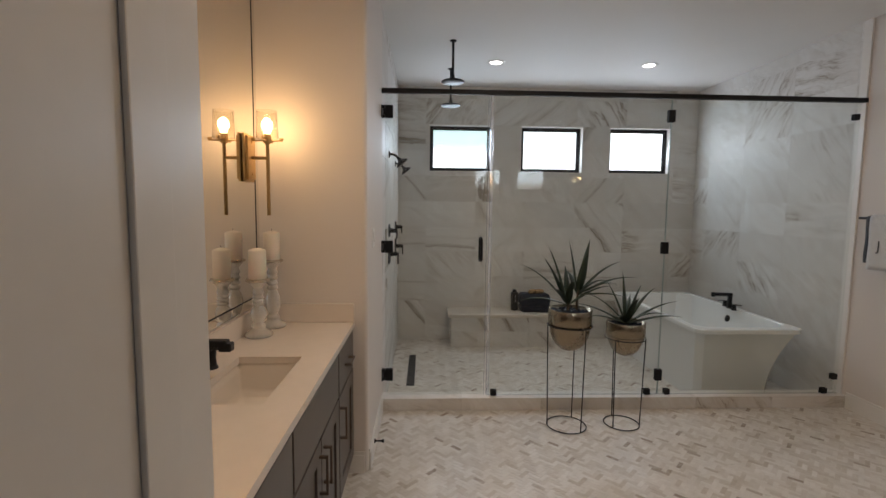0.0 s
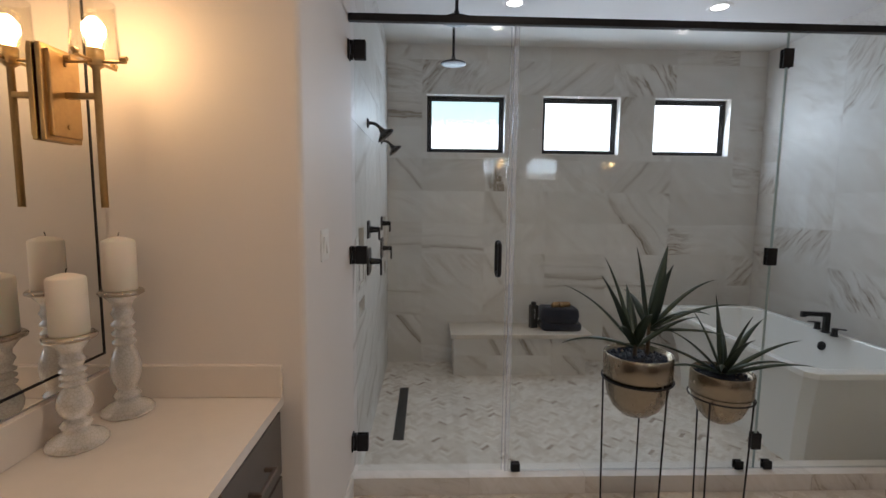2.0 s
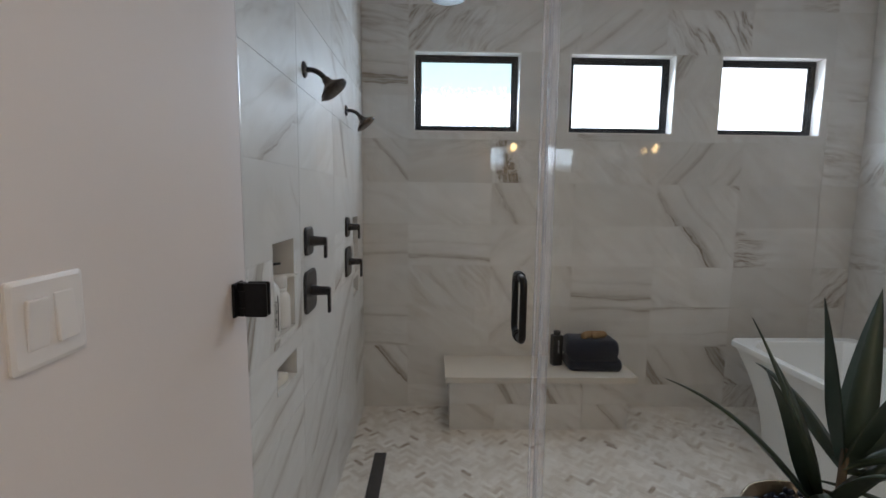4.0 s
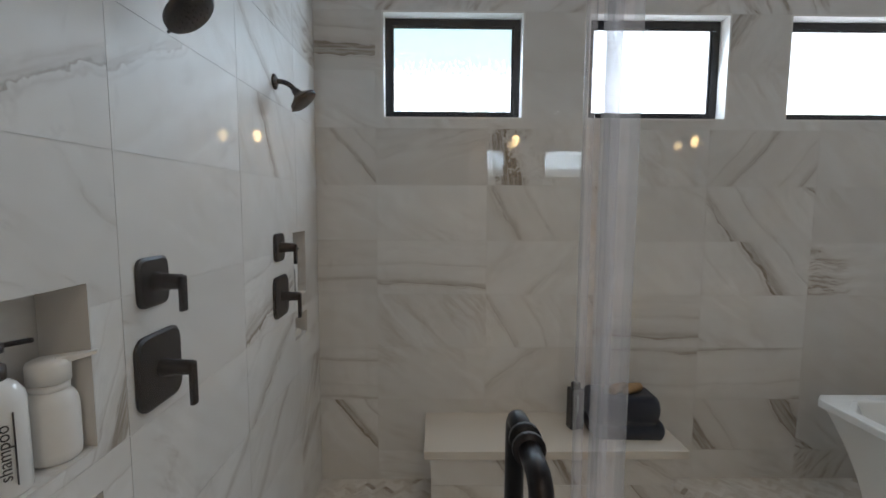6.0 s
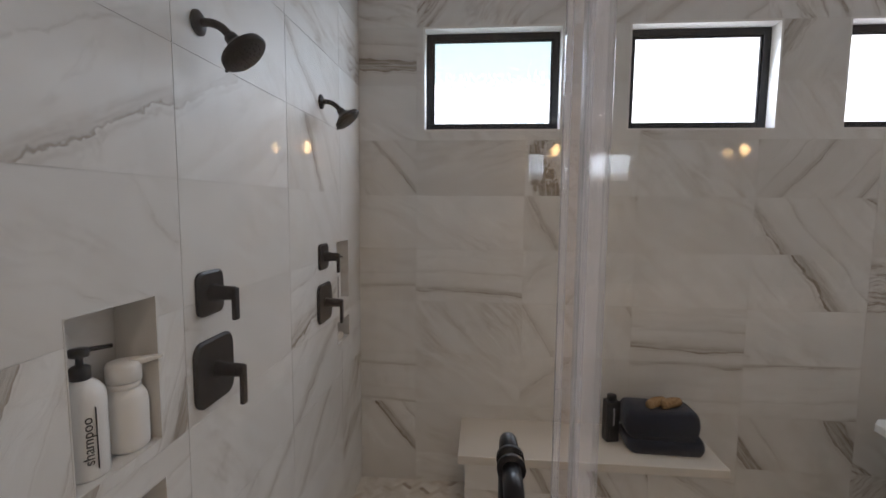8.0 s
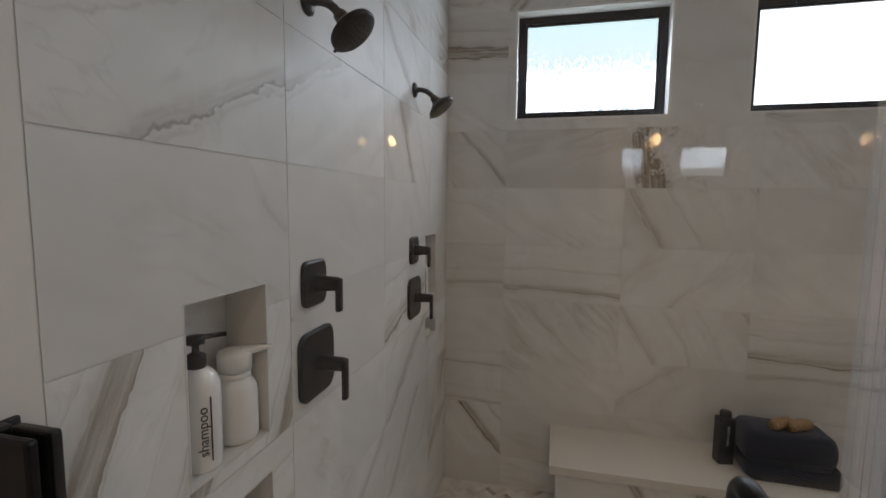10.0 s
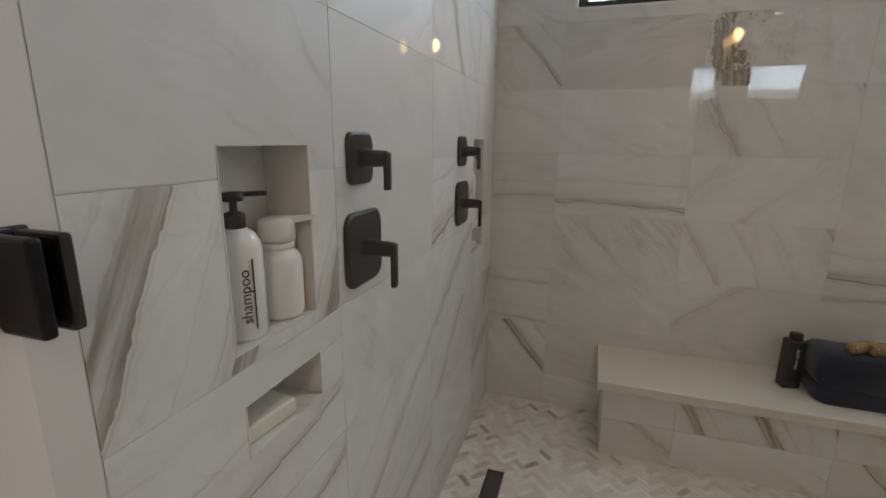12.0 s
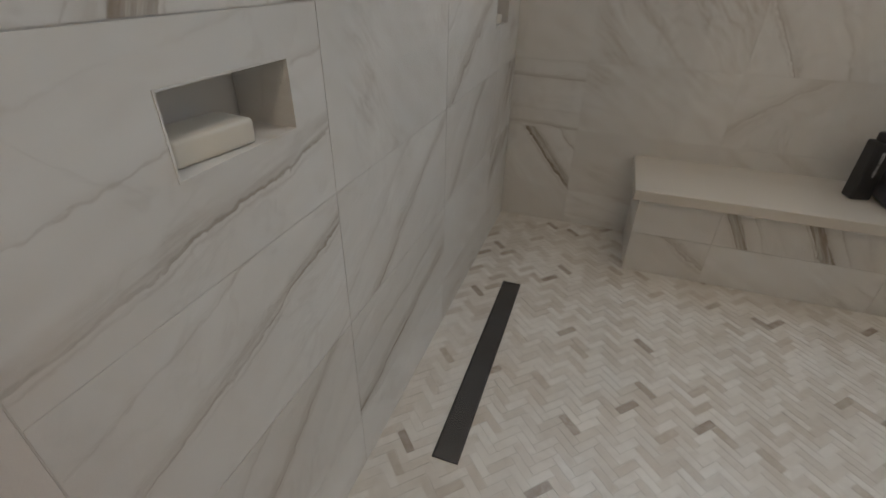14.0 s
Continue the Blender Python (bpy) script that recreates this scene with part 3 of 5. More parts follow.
core = part("seal_fin", box(-0.020, -0.016, -0.016, 0.016, 0.012, 2.284), M_SEAL, p1)
core.visible_shadow = False
p2 = panel(J2 + 0.003, JR, "fixed clear glass panel in front of the bathtub")
clip(p2, 0.07, 0.032)
clip(p2, JR - J2 - 0.11, 0.032)
clip(p2, JR - J2 - 0.035, 0.147)
clip(p2, JR - J2 - 0.035, 2.175)
for z in (2.245, 1.255, 0.255):
    clip(p2, -0.004, z - 0.088, 0.052, 0.09)
M_EDGE = simple("green_glass_edge", (0.42, 0.50, 0.48), 0.15, grain=0.1, bump=0)
for pp, x in ((p1, J2 - 0.003 - J1), (p2, -0.0015)):
    part("glass_edge", box(x, x + 0.0015, -0.0051, 0.0051, 0.012, 2.284), M_EDGE, pp, "green glass edge")
sb = part("sill_seal", box(0, JR - J2, -0.006, 0.006, 0.001, 0.012), M_SEAL, p2)
sb = part("sill_seal", box(0, J2 - J1, -0.006, 0.006, 0.001, 0.012), M_SEAL, p1)

# the hinged door, shut
DW = 0.762
door = thing("shower_door", pose(XL + 0.022, YG, 0.10), "closed frameless clear glass shower door with black fittings", "shower door")
g = part("glass", box(0.006, DW, -0.005, 0.005, 0.006, 2.262, 0.001, 1), M_GLASS, door, "clear glass sheet")
g.visible_shadow = False
for z in (2.14, 1.150, 0.165):
    bm = box(0.004, 0.062, -0.0185, -0.0055, z - 0.045, z + 0.045, 0.004)
    box(0.004, 0.062, 0.0055, 0.0185, z - 0.045, z + 0.045, 0.004, bm=bm)
    box(-0.010, 0.010, -0.014, 0.014, z - 0.022, z + 0.022, 0.003, bm=bm)
    h = part("hinge", bm, M_BLACK, door, "matt black glass hinge")
    bm = box(-0.022, -0.014, -0.030, 0.030, z - 0.045, z + 0.045, 0.003)
    box(-0.016, 0.002, -0.012, 0.012, z - 0.045, z - 0.022, 0.003, bm=bm)
    box(-0.016, 0.002, -0.012, 0.012, z + 0.022, z + 0.045, 0.003, bm=bm)
    part("hinge_plate", bm, M_BLACK, h, "matt black wall plate")
    bm = lathe([(0, 0), (0.006, 0), (0.006, 0.002), (0, 0.002)], 14)
    for dz in (-0.028, 0.028):
        part("screw", bm.copy(), M_BLACK, h, "", pose(0.04, 0.0185, z + dz, -90))
    bm.free()


def d_handle(side):
    pts = [(0, side * 0.006, 0.0), (0, side * 0.040, 0.0)]
    for i in range(1, 6):
        a = math.pi / 2 * i / 5
        pts.append((0, side * (0.040 + 0.018 * math.sin(a)), 0.018 - 0.018 * math.cos(a)))
    top = [(x, y, 0.16 - z) for x, y, z in pts[::-1]]
    bm = tube(pts + top, 0.0095, 14)
    for z in (0, 0.16):
        tube([(0, side * 0.005, z), (0, side * 0.012, z)], 0.014, 16, bm)
    return bm


for s in (-1, 1):
    part("handle", d_handle(s), M_BLACK, door, "matt black D-shaped pull", pose(DW - 0.040, 0, 1.055), smooth=True)
sl = part("edge_seal", box(DW, DW + 0.006, -0.007, 0.007, 0.006, 2.262, 0.002), M_SEAL, door, "clear vinyl edge seal")
sl.visible_shadow = False

st = thing("door_stop", pose(XL + 0.015, 2.70, 0.085, 0, 90, 0), "black metal door stop on the baseboard", "door stop")
part("rod", lathe([(0.014, 0), (0.013, 0.006), (0.0055, 0.010), (0.0055, 0.052), (0, 0.052)], 18), M_BLACK, st, smooth=True)
part("tip", lathe([(0.0, 0.046), (0.010, 0.047), (0.011, 0.056), (0.008, 0.060), (0, 0.060)], 18), simple("black_rubber", (0.02, 0.02, 0.02), 0.8), st, "black rubber tip", smooth=True)

# ---- shower fittings ----


def rounded_plate(w, h, r, depth, seg=6):
    bm = bmesh.new()
    pts = []
    for cx, cy, a0 in ((w / 2 - r, h / 2 - r, 0), (-w / 2 + r, h / 2 - r, 90), (-w / 2 + r, -h / 2 + r, 180), (w / 2 - r, -h / 2 + r, 270)):
        for i in range(seg + 1):
            a = radians(a0 + 90 * i / seg)
            pts.append((cx + r * math.cos(a), cy + r * math.sin(a)))
    low = [bm.verts.new((x, y, 0)) for x, y in pts]
    mid = [bm.verts.new((x, y, depth * 0.65)) for x, y in pts]
    top = [bm.verts.new((x * (1 - 0.006 / w * 2), y * (1 - 0.006 / h * 2), depth)) for x, y in pts]
    n = len(pts)
    for a, b in ((low, mid), (mid, top)):
        for i in range(n):
            bm.faces.new((a[i], a[(i + 1) % n], b[(i + 1) % n], b[i]))
    bm.faces.new(top)
    bm.faces.new(low[::-1])
    return bm


def valve(y, z, w, h, reach, drop, big):
    v = thing("shower_valve", east(XL) @ pose(y, z, 0.0), ("large" if big else "small") + " matt black shower valve with a lever handle", "shower valve", "shower valves")
    part("plate", rounded_plate(w, h, w * 0.2, 0.011), M_BLACK, v, "rounded square plate")
    part("stem", lathe([(0.024, 0.010), (0.022, 0.020), (0.019, 0.045), (0.018, reach)], 24), M_BLACK, v, smooth=True)
    bm = box(-0.011, 0.011, -0.012, 0.014, reach - 0.022, reach + 0.006, 0.003)
    box(-0.011, 0.011, -drop, 0.014, reach - 0.004, reach + 0.009, 0.0035, bm=bm)
    part("lever", bm, M_BLACK, v, "flat lever")
    return v


for y in (4.067, 4.926):
    valve(y, 1.335, 0.116, 0.116, 0.070, 0.070, False)
    valve(y + 0.008, 1.126, 0.174, 0.176, 0.080, 0.092, True)

M_NOZZLE = simple("dark_rubber_nozzles", (0.05, 0.05, 0.055), 0.6)


def shower_head(y):
    s = thing("wall_shower_head", east(XL) @ pose(y, 2.012, 0), "matt black wall shower head on a bent arm", "shower head", "wall shower heads")
    part("flange", lathe([(0, 0), (0.031, 0), (0.031, 0.005), (0.022, 0.011), (0.010, 0.014)], 28), M_BLACK, s, smooth=True)
    pts = [(0, 0, 0.004)]
    for i in range(9):
        a = radians(50) * i / 8
        pts.append((0, -0.07 * (1 - math.cos(a)), 0.022 + 0.07 * math.sin(a)))
    d = Vector((0, -math.sin(radians(50)), math.cos(radians(50))))
    end = Vector(pts[-1]) + d * 0.016
    pts.append(tuple(end))
    part("arm", tube(pts, 0.0105, 14), M_BLACK, s, smooth=True)
    m = Matrix.Translation(end) @ d.to_track_quat("Z", "Y").to_matrix().to_4x4()
    h = part("head", lathe([(0.0, -0.004), (0.016, -0.004), (0.018, 0.012), (0.020, 0.016), (0.046, 0.036), (0.058, 0.043), (0.060, 0.054), (0.055, 0.058), (0.0, 0.056)], 40), M_BLACK, s, "round head with rubber nozzles", m, True)
    bm = bmesh.new()
    for r, n in ((0.012, 6), (0.026, 12), (0.040, 18)):
        for i in range(n):
            a = 2 * math.pi * i / n
            lathe([(0.0022, 0.056), (0.0018, 0.060), (0, 0.060)], 6, bm, r * math.cos(a), r * math.sin(a))
    part("nozzles", bm, M_NOZZLE, h)
    part("tab", box(-0.003, 0.003, -0.066, -0.054, 0.049, 0.055, 0.001), M_BLACK, h, "spray selector tab")


shower_head(4.064)
shower_head(4.936)


def rain_head(x, y, z):
    s = thing("rain_shower_head", pose(x, y, z), "matt black ceiling rain shower head on a straight drop", "shower head", "ceiling rain heads")
    part("drop", tube([(0, 0, 0.05), (0, 0, CEIL - z - 0.004)], 0.0105, 14), M_BLACK, s, "", smooth=True)
    part("flange", lathe([(0, CEIL - z), (0.030, CEIL - z), (0.030, CEIL - z - 0.006), (0.014, CEIL - z - 0.012), (0.011, CEIL - z - 0.012)], 28), M_BLACK, s, smooth=True)
    h = part("head", lathe([(0, 0.062), (0.015, 0.062), (0.018, 0.034), (0.030, 0.026), (0.085, 0.014), (0.101, 0.006), (0.102, 0.0), (0.096, -0.003), (0, -0.003)], 44), M_BLACK, s, "round head", smooth=True)
    bm = bmesh.new()
    for k in range(1, 8):
        for i in range(6 * k):
            a = 2 * math.pi * i / (6 * k)
            lathe([(0.0017, -0.002), (0.0012, -0.005), (0, -0.005)], 5, bm, 0.0125 * k * math.cos(a), 0.0125 * k * math.sin(a))
    part("nozzles", bm, simple("grey_silicone_nozzles", (0.17, 0.18, 0.19), 0.5), h, "grey silicone nozzles")


rain_head(0.158, 4.05, 2.638)
rain_head(0.184, 4.86, 2.612)

# linear drain
dr = thing("linear_drain", pose(-0.202, 4.473, PAN), "matt black linear shower drain set in the floor", "drain")
M_DRAIN = simple("black_drain_plate", (0.012, 0.012, 0.013), 0.6, 0.0, grain=0.3, scale=40)
part("frame", frame_bm(-0.0375, 0.0375, -0.438, 0.438, 0.004, 0.02), M_BLACK, dr, "", pose(0, 0, 0.004))
part("grate", sheet(-0.0325, 0.0325, -0.433, 0.433, (), 0.006), M_DRAIN, dr, "flat cover plate", pose(0, 0, 0.003))
part("channel", box(-0.0325, 0.0325, -0.433, 0.433, -0.02, -0.0034), M_DRAIN, dr)

# ---- bench ----
bench = thing("shower_bench", pose(0.24, 5.205, PAN), "built-in shower bench, marble tiles with an ivory stone top", "bench")
part("core", box(0.0025, 1.2375, 0.0025, YB - 5.206, 0, 0.362), M_GROUT, bench, "tiled body")
part("seat", box(-0.035, 1.27, -0.072, YB - 5.2055, 0.364, 0.408, 0.004), M_BENCH, bench, "ivory stone slab")

bw = thing("body_wash_bottle", pose(1.012, 5.375, 0.321, 0, 0, 12), "square black body wash bottle standing on the bench", "bottle")
M_BW = simple("black_plastic", (0.02, 0.02, 0.022), 0.3, grain=0.1)
part("body", box(-0.036, 0.036, -0.030, 0.030, 0, 0.222, 0.006), M_BW, bw)
part("cap", lathe([(0, 0.222), (0.024, 0.222), (0.025, 0.226), (0.025, 0.248), (0.022, 0.252), (0, 0.252)], 28), M_BW, bw, "round black cap", smooth=True)


def words(text, size, parent, m, material, depth=0.0006):
    c = bpy.data.curves.new("lettering", "FONT")
    c.body, c.size, c.extrude, c.align_x, c.align_y = text, size, depth, "CENTER", "CENTER"
    o = bpy.data.objects.new("lettering", c)
    scene.collection.objects.link(o)
    me = bpy.data.meshes.new_from_object(o.evaluated_get(bpy.context.evaluated_depsgraph_get()))
    bpy.data.objects.remove(o)
    bpy.data.curves.remove(c)
    me.materials.clear()
    me.materials.append(material)
    ob = new("lettering", me)
    ob.matrix_basis = m
    ob.parent = parent
    return ob


M_INK = simple("black_ink", (0.015, 0.015, 0.017), 0.5)
M_WINK = simple("white_ink", (0.7, 0.7, 0.7), 0.5)
words("BODY WASH", 0.016, bw, FRAME_S.to_4x4() @ pose(0, 0.14, 0) @ pose(0, 0, 0.0307, 0, 0, -90), M_WINK)


def soft_pad(w, d, h, seed, sag=0.01, n=14):
    """A folded towel layer: rounded ends, slightly uneven."""
    bm = bmesh.new()
    prof = []
    for i in range(n + 1):
        a = math.pi * i / n
        prof.append((-w / 2 - h / 2 * math.sin(a) * 0.6, h / 2 - h / 2 * math.cos(a)))
    loop = prof + [(-x, z) for x, z in prof[::-1]]
    rows, k = [], 12
    for j in range(k + 1):
        y = -d / 2 + d * j / k
        e = 1 - 0.12 * (abs(2 * j / k - 1) ** 6)
        rows.append([bm.verts.new((x * e + 0.006 * noise.noise((x * 6, y * 6, seed)), y, max(0, z * e + sag * noise.noise((x * 7, y * 7, z * 9 + seed)) * (z / h)))) for x, z in loop])
    for a, b in zip(rows, rows[1:]):
        for i in range(len(loop)):
            i2 = (i + 1) % len(loop)
            bm.faces.new((a[i], a[i2], b[i2], b[i]))
    bm.faces.new(rows[0][::-1])
    bm.faces.new(rows[-1])
    bmesh.ops.recalc_face_normals(bm, faces=bm.faces)
    return bm


def towel_material(name, color):
    m = mat(name, 0.95, 0, color)
    n = Nodes(m)
    co = n.coords()
    f = n.noise(co, 260, 3, 0.7)
    n.link(n.ramp(f, [(0.3, tuple(c * 0.55 for c in color)), (0.75, tuple(min(1, c * 1.5) for c in color))]), n.b.inputs["Base Color"])
    n.b.inputs["Sheen Weight"].default_value = 0.25
    n.bump(n.math("ADD", f, n.math("MULTIPLY", n.noise(co, 18, 3), 1.2)), 0.7, 0.004)
    return m


M_NAVY = towel_material("navy_terry", (0.010, 0.013, 0.027))
tw = thing("folded_towel", pose(1.262, 5.355, 0.321, 0, 0, -2), "folded navy-black bath towel on the bench", "towel")
part("layer", soft_pad(0.345, 0.23, 0.072, 3, 0.012), M_NAVY, tw, "", smooth=True)
part("layer", soft_pad(0.285, 0.215, 0.150, 8, 0.022), M_NAVY, tw, "", pose(-0.020, 0.006, 0.064, 0, 1.5, 0), smooth=True)


def loofah_material():
    m = mat("tan_loofah", 0.9)
    n = Nodes(m)
    f = n.noise(n.coords(), 120, 5, 0.7, 1.0)
    n.link(n.ramp(f, [(0.35, (0.20, 0.11, 0.045)), (0.65, (0.55, 0.36, 0.18))]), n.b.inputs["Base Color"])
    n.bump(f, 1.0, 0.006)
    return m


M_LOOFAH = loofah_material()
for x, rot in ((1.225, -52), (1.30, -58)):
    bm = bmesh.new()
    pts, rs = [], []
    for i in range(11):
        u = i / 10
        pts.append((0, -0.062 + 0.124 * u, 0.026 + 0.003 * math.sin(5 * u)))
        rs.append(0.026 * (0.86 + 0.14 * math.sin(math.pi * u)) * (0.9 if i in (0, 10) else 1))
    bm = tube(pts, rs, 22)
    bmesh.ops.subdivide_edges(bm, edges=bm.edges[:], cuts=1, use_grid_fill=True)
    for v in bm.verts:
        v.co *= 1 + 0.05 * noise.noise(v.co * 130 + Vector((x * 9, 0, 0)))
    lf = obj("loofah", bm, M_LOOFAH, None, "", pose(x, 5.335, 0.318 + 0.212, 0, 0, rot), True)
    tagged(lf, "small tan natural loofah roll lying on the towel", "loofah", "loofah rolls")

# ---- niche things ----
M_WHITE = simple("glossy_white_plastic", (0.80, 0.79, 0.77), 0.18, grain=0.01, bump=0)
M_MATTW = simple("satin_white_plastic", (0.78, 0.76, 0.73), 0.35, grain=0.02, bump=0)


def pump_bottle(x, y, z, r, h, text, turn):
    b = thing("pump_bottle", pose(x, y, z, 0, 0, turn), "round white %s bottle with a black pump, in the niche" % text, "bottle", "pump bottles")
    part("body", lathe([(0, 0.002), (r * 0.9, 0), (r, 0.006), (r, h * 0.80), (r * 0.95, h * 0.87), (r * 0.72, h * 0.95), (r * 0.38, h)], 40), M_WHITE, b, "glossy white bottle", smooth=True)
    p = part("pump", lathe([(r * 0.36, h - 0.002), (r * 0.44, h), (r * 0.44, h + 0.022), (r * 0.30, h + 0.026), (r * 0.16, h + 0.027), (r * 0.16, h + 0.042), (r * 0.42, h + 0.044), (r * 0.42, h + 0.058), (0, h + 0.059)], 24), M_BLACK, b, "black pump", smooth=True)
    part("spout", box(-0.004, r * 1.35, -0.005, 0.005, h + 0.050, h + 0.058, 0.002), M_BLACK, p)
    front = pose(0, 0, h * 0.42, 0, 0, 0)
    # lettering wraps flat on the front, read from bottom to top
    words(text, 0.0255 if len(text) < 9 else 0.017, b, front @ pose(0, -r - 0.0006, 0, 90, 0, 0) @ pose(0, 0, 0, 0, 0, 90) @ pose(0, 0.001, 0), M_INK)
    part("rule", box(0.012, 0.014, -r - 0.0008, -r + 0.008, h * 0.12, h * 0.75), M_INK, b, "thin black line")
    return b


pump_bottle(-0.447, 3.722, 1.040, 0.040, 0.192, "shampoo", 54)
pump_bottle(-0.447, 5.215, 1.076, 0.036, 0.170, "conditioner", 35)
fb2 = thing("lotion_bottle", pose(-0.447, 3.8265, 1.040, 0, 0, 38), "round white lotion bottle with a white flat pump, in the niche", "bottle")
part("body", lathe([(0, 0.002), (0.036, 0), (0.042, 0.008), (0.043, 0.022), (0.043, 0.104), (0.041, 0.116), (0.035, 0.128), (0.027, 0.135)], 44), M_MATTW, fb2, smooth=True)
part("collar", lathe([(0.027, 0.134), (0.031, 0.136), (0.031, 0.146), (0.028, 0.148)], 36), M_MATTW, fb2, "white ribbed collar", smooth=True)
pc = part("pump", lathe([(0.028, 0.1485), (0.0335, 0.150), (0.0340, 0.182), (0.031, 0.189), (0.022, 0.193), (0, 0.194)], 40), M_MATTW, fb2, "white pump cap", smooth=True)
bm = box(0.010, 0.074, -0.016, 0.016, 0.176, 0.192, 0.003)
for v in bm.verts:
    k = max(0.0, (v.co.x - 0.02) / 0.054)
    v.co.y *= 1 - 0.55 * k
    v.co.z = 0.195 + (v.co.z - 0.192) * (1 - 0.62 * k)
part("spout", bm, M_MATTW, pc, "tapered flat spout")

M_SOAP = simple("cream_soap", (0.72, 0.67, 0.58), 0.4, grain=0.03, bump=0.03)
for y, z, w in ((3.742, 0.850, 0.061), (5.20, 0.870, 0.055)):
    so = obj("soap_bar", box(-0.036, 0.036, -w, w, 0, 0.034, 0.006, 3), M_SOAP, None, "", pose(-0.450, y, z, 0, 0, -8), True)
    tagged(so, "rectangular cream bar of soap in the small niche", "soap", "soap bars")

# ---- bathtub ----


def tub_bm():
    """Freestanding tub with a flat rectangular rim, flared concave sides and a deep basin."""
    bm = bmesh.new()
    x0, x1, y0, y1, top = -0.451, 0.451, -0.86, 0.86, 0.672

    def loop(ix, iy, z, cut):
        a, b, c, d = x0 + ix, x1 - ix, y0 + iy, y1 - iy
        p = [(a + cut, c), (b - cut, c), (b, c + cut), (b, d - cut), (b - cut, d), (a + cut, d), (a, d - cut), (a, c + cut)]
        return [bm.verts.new((x, y, z)) for x, y in p]

    rings = [loop(0.125, 0.190, 0.0, 0.05)]
    for i in range(1, 12):
        u = i / 11
        rings.append(loop(0.125 - 0.105 * u ** 2.0, 0.190 - 0.168 * u ** 2.0, 0.632 * u, 0.05))
    rings += [loop(0.001, 0.001, 0.634, 0.052), loop(0, 0, 0.638, 0.05), loop(0, 0, top - 0.004, 0.05), loop(0.004, 0.004, top, 0.05), loop(0.050, 0.075, top, 0.10), loop(0.056, 0.082, top - 0.006, 0.11)]
    for i in range(1, 9):
        u = i / 8
        rings.append(loop(0.056 + 0.11 * u, 0.082 + 0.22 * u, top - 0.006 - 0.40 * math.sin(u * math.pi / 2), 0.11 + 0.04 * u))
    rings.append(loop(0.26, 0.42, top - 0.425, 0.12))
    for a, b in zip(rings, rings[1:]):
        for i in range(8):
            j = (i + 1) % 8
            bm.faces.new((a[i], a[j], b[j], b[i]))
    bm.faces.new(rings[-1])
    bm.faces.new(rings[0][::-1])
    bmesh.ops.recalc_face_normals(bm, faces=bm.faces)
    return bm


TX, TY = 2.58, 4.33
tub = thing("bathtub", pose(TX, TY, PAN), "white freestanding acrylic bathtub with flared sides", "bathtub")
tb = part("shell", tub_bm(), M_TUB, tub, "glossy white shell")
bev = tb.modifiers.new("bevel", "BEVEL")
bev.width, bev.segments, bev.limit_method, bev.angle_limit = 0.006, 3, "ANGLE", radians(22)
part("overflow", lathe([(0, 0), (0.034, 0), (0.034, 0.006), (0.026, 0.011), (0, 0.012)], 28), M_BLACK, tub, "black overflow cover", pose(0.375, 0.0, 0.56, 0, -75, 0), True)
part("drain", lathe([(0, 0), (0.03, 0), (0.03, 0.006), (0, 0.008)], 24), M_BLACK, tub, "black drain", pose(0, 0, 0.247), True)


def deck_spout(reach, height, w, t):
    """A square-section bar that rises and turns out flat, with a cut-back mouth."""
    bm = box(-w / 2, w / 2, -w / 2, w / 2, 0, height, 0.004)
    box(-reach, w / 2, -w / 2, w / 2, height - t, height + 0.002, 0.004, bm=bm)
    box(-reach - 0.002, -reach + 0.03, -w / 2 + 0.001, w / 2 - 0.001, height - t - 0.010, height - t + 0.004, 0.003, bm=bm)
    lathe([(w * 0.85, 0), (w * 0.85, 0.006), (w * 0.6, 0.010)], 24, bm)
    return bm


RIM = PAN + 0.672
tf = thing("tub_faucet", pose(2.945, 4.30, RIM, 0, 0, -12), "matt black deck-mounted bath faucet with two lever handles", "faucet")
part("spout", deck_spout(0.17, 0.15, 0.036, 0.03), M_BLACK, tf)
for dy in (-0.10, 0.10):
    bm = lathe([(0.026, 0), (0.026, 0.005), (0.021, 0.010), (0.018, 0.035), (0.021, 0.055), (0, 0.056)], 24)
    box(-0.012, 0.065, -0.012, 0.012, 0.050, 0.058, 0.002, bm=bm)
    part("handle", bm, M_BLACK, tf, "flat lever handle", pose(0, dy, 0, 0, 0, 180 if dy > 0 else -20))

# ---- vanity ----
M_CAB = simple("dark_taupe_cabinet", (0.115, 0.095, 0.083), 0.42, grain=0.12, scale=20, bump=0.04)
# near-black colour puts shade into the front gaps and the toe recess
M_GAP_SHADE = simple("cabinet_gap_shade", (0.03, 0.026, 0.022), 0.6)
M_PULL = simple("bronze_pull", (0.22, 0.17, 0.14), 0.35, 0.8)
FX = -0.500


def bar_pull(parent, m, length, upright):
    h, r = length / 2, 0.006
    bm = box(-h, h, -r, r, 0.026, 0.036, 0.002)
    for s in (-1, 1):
        box(s * h - (2 * r if s > 0 else 0), s * h + (0 if s > 0 else 2 * r), -r, r, 0, 0.030, 0.002, bm=bm)
    part("pull", bm, M_PULL, parent, "square bronze pull", m @ (pose(0, 0, 0, 0, 0, 90) if upright else pose(0, 0, 0)))


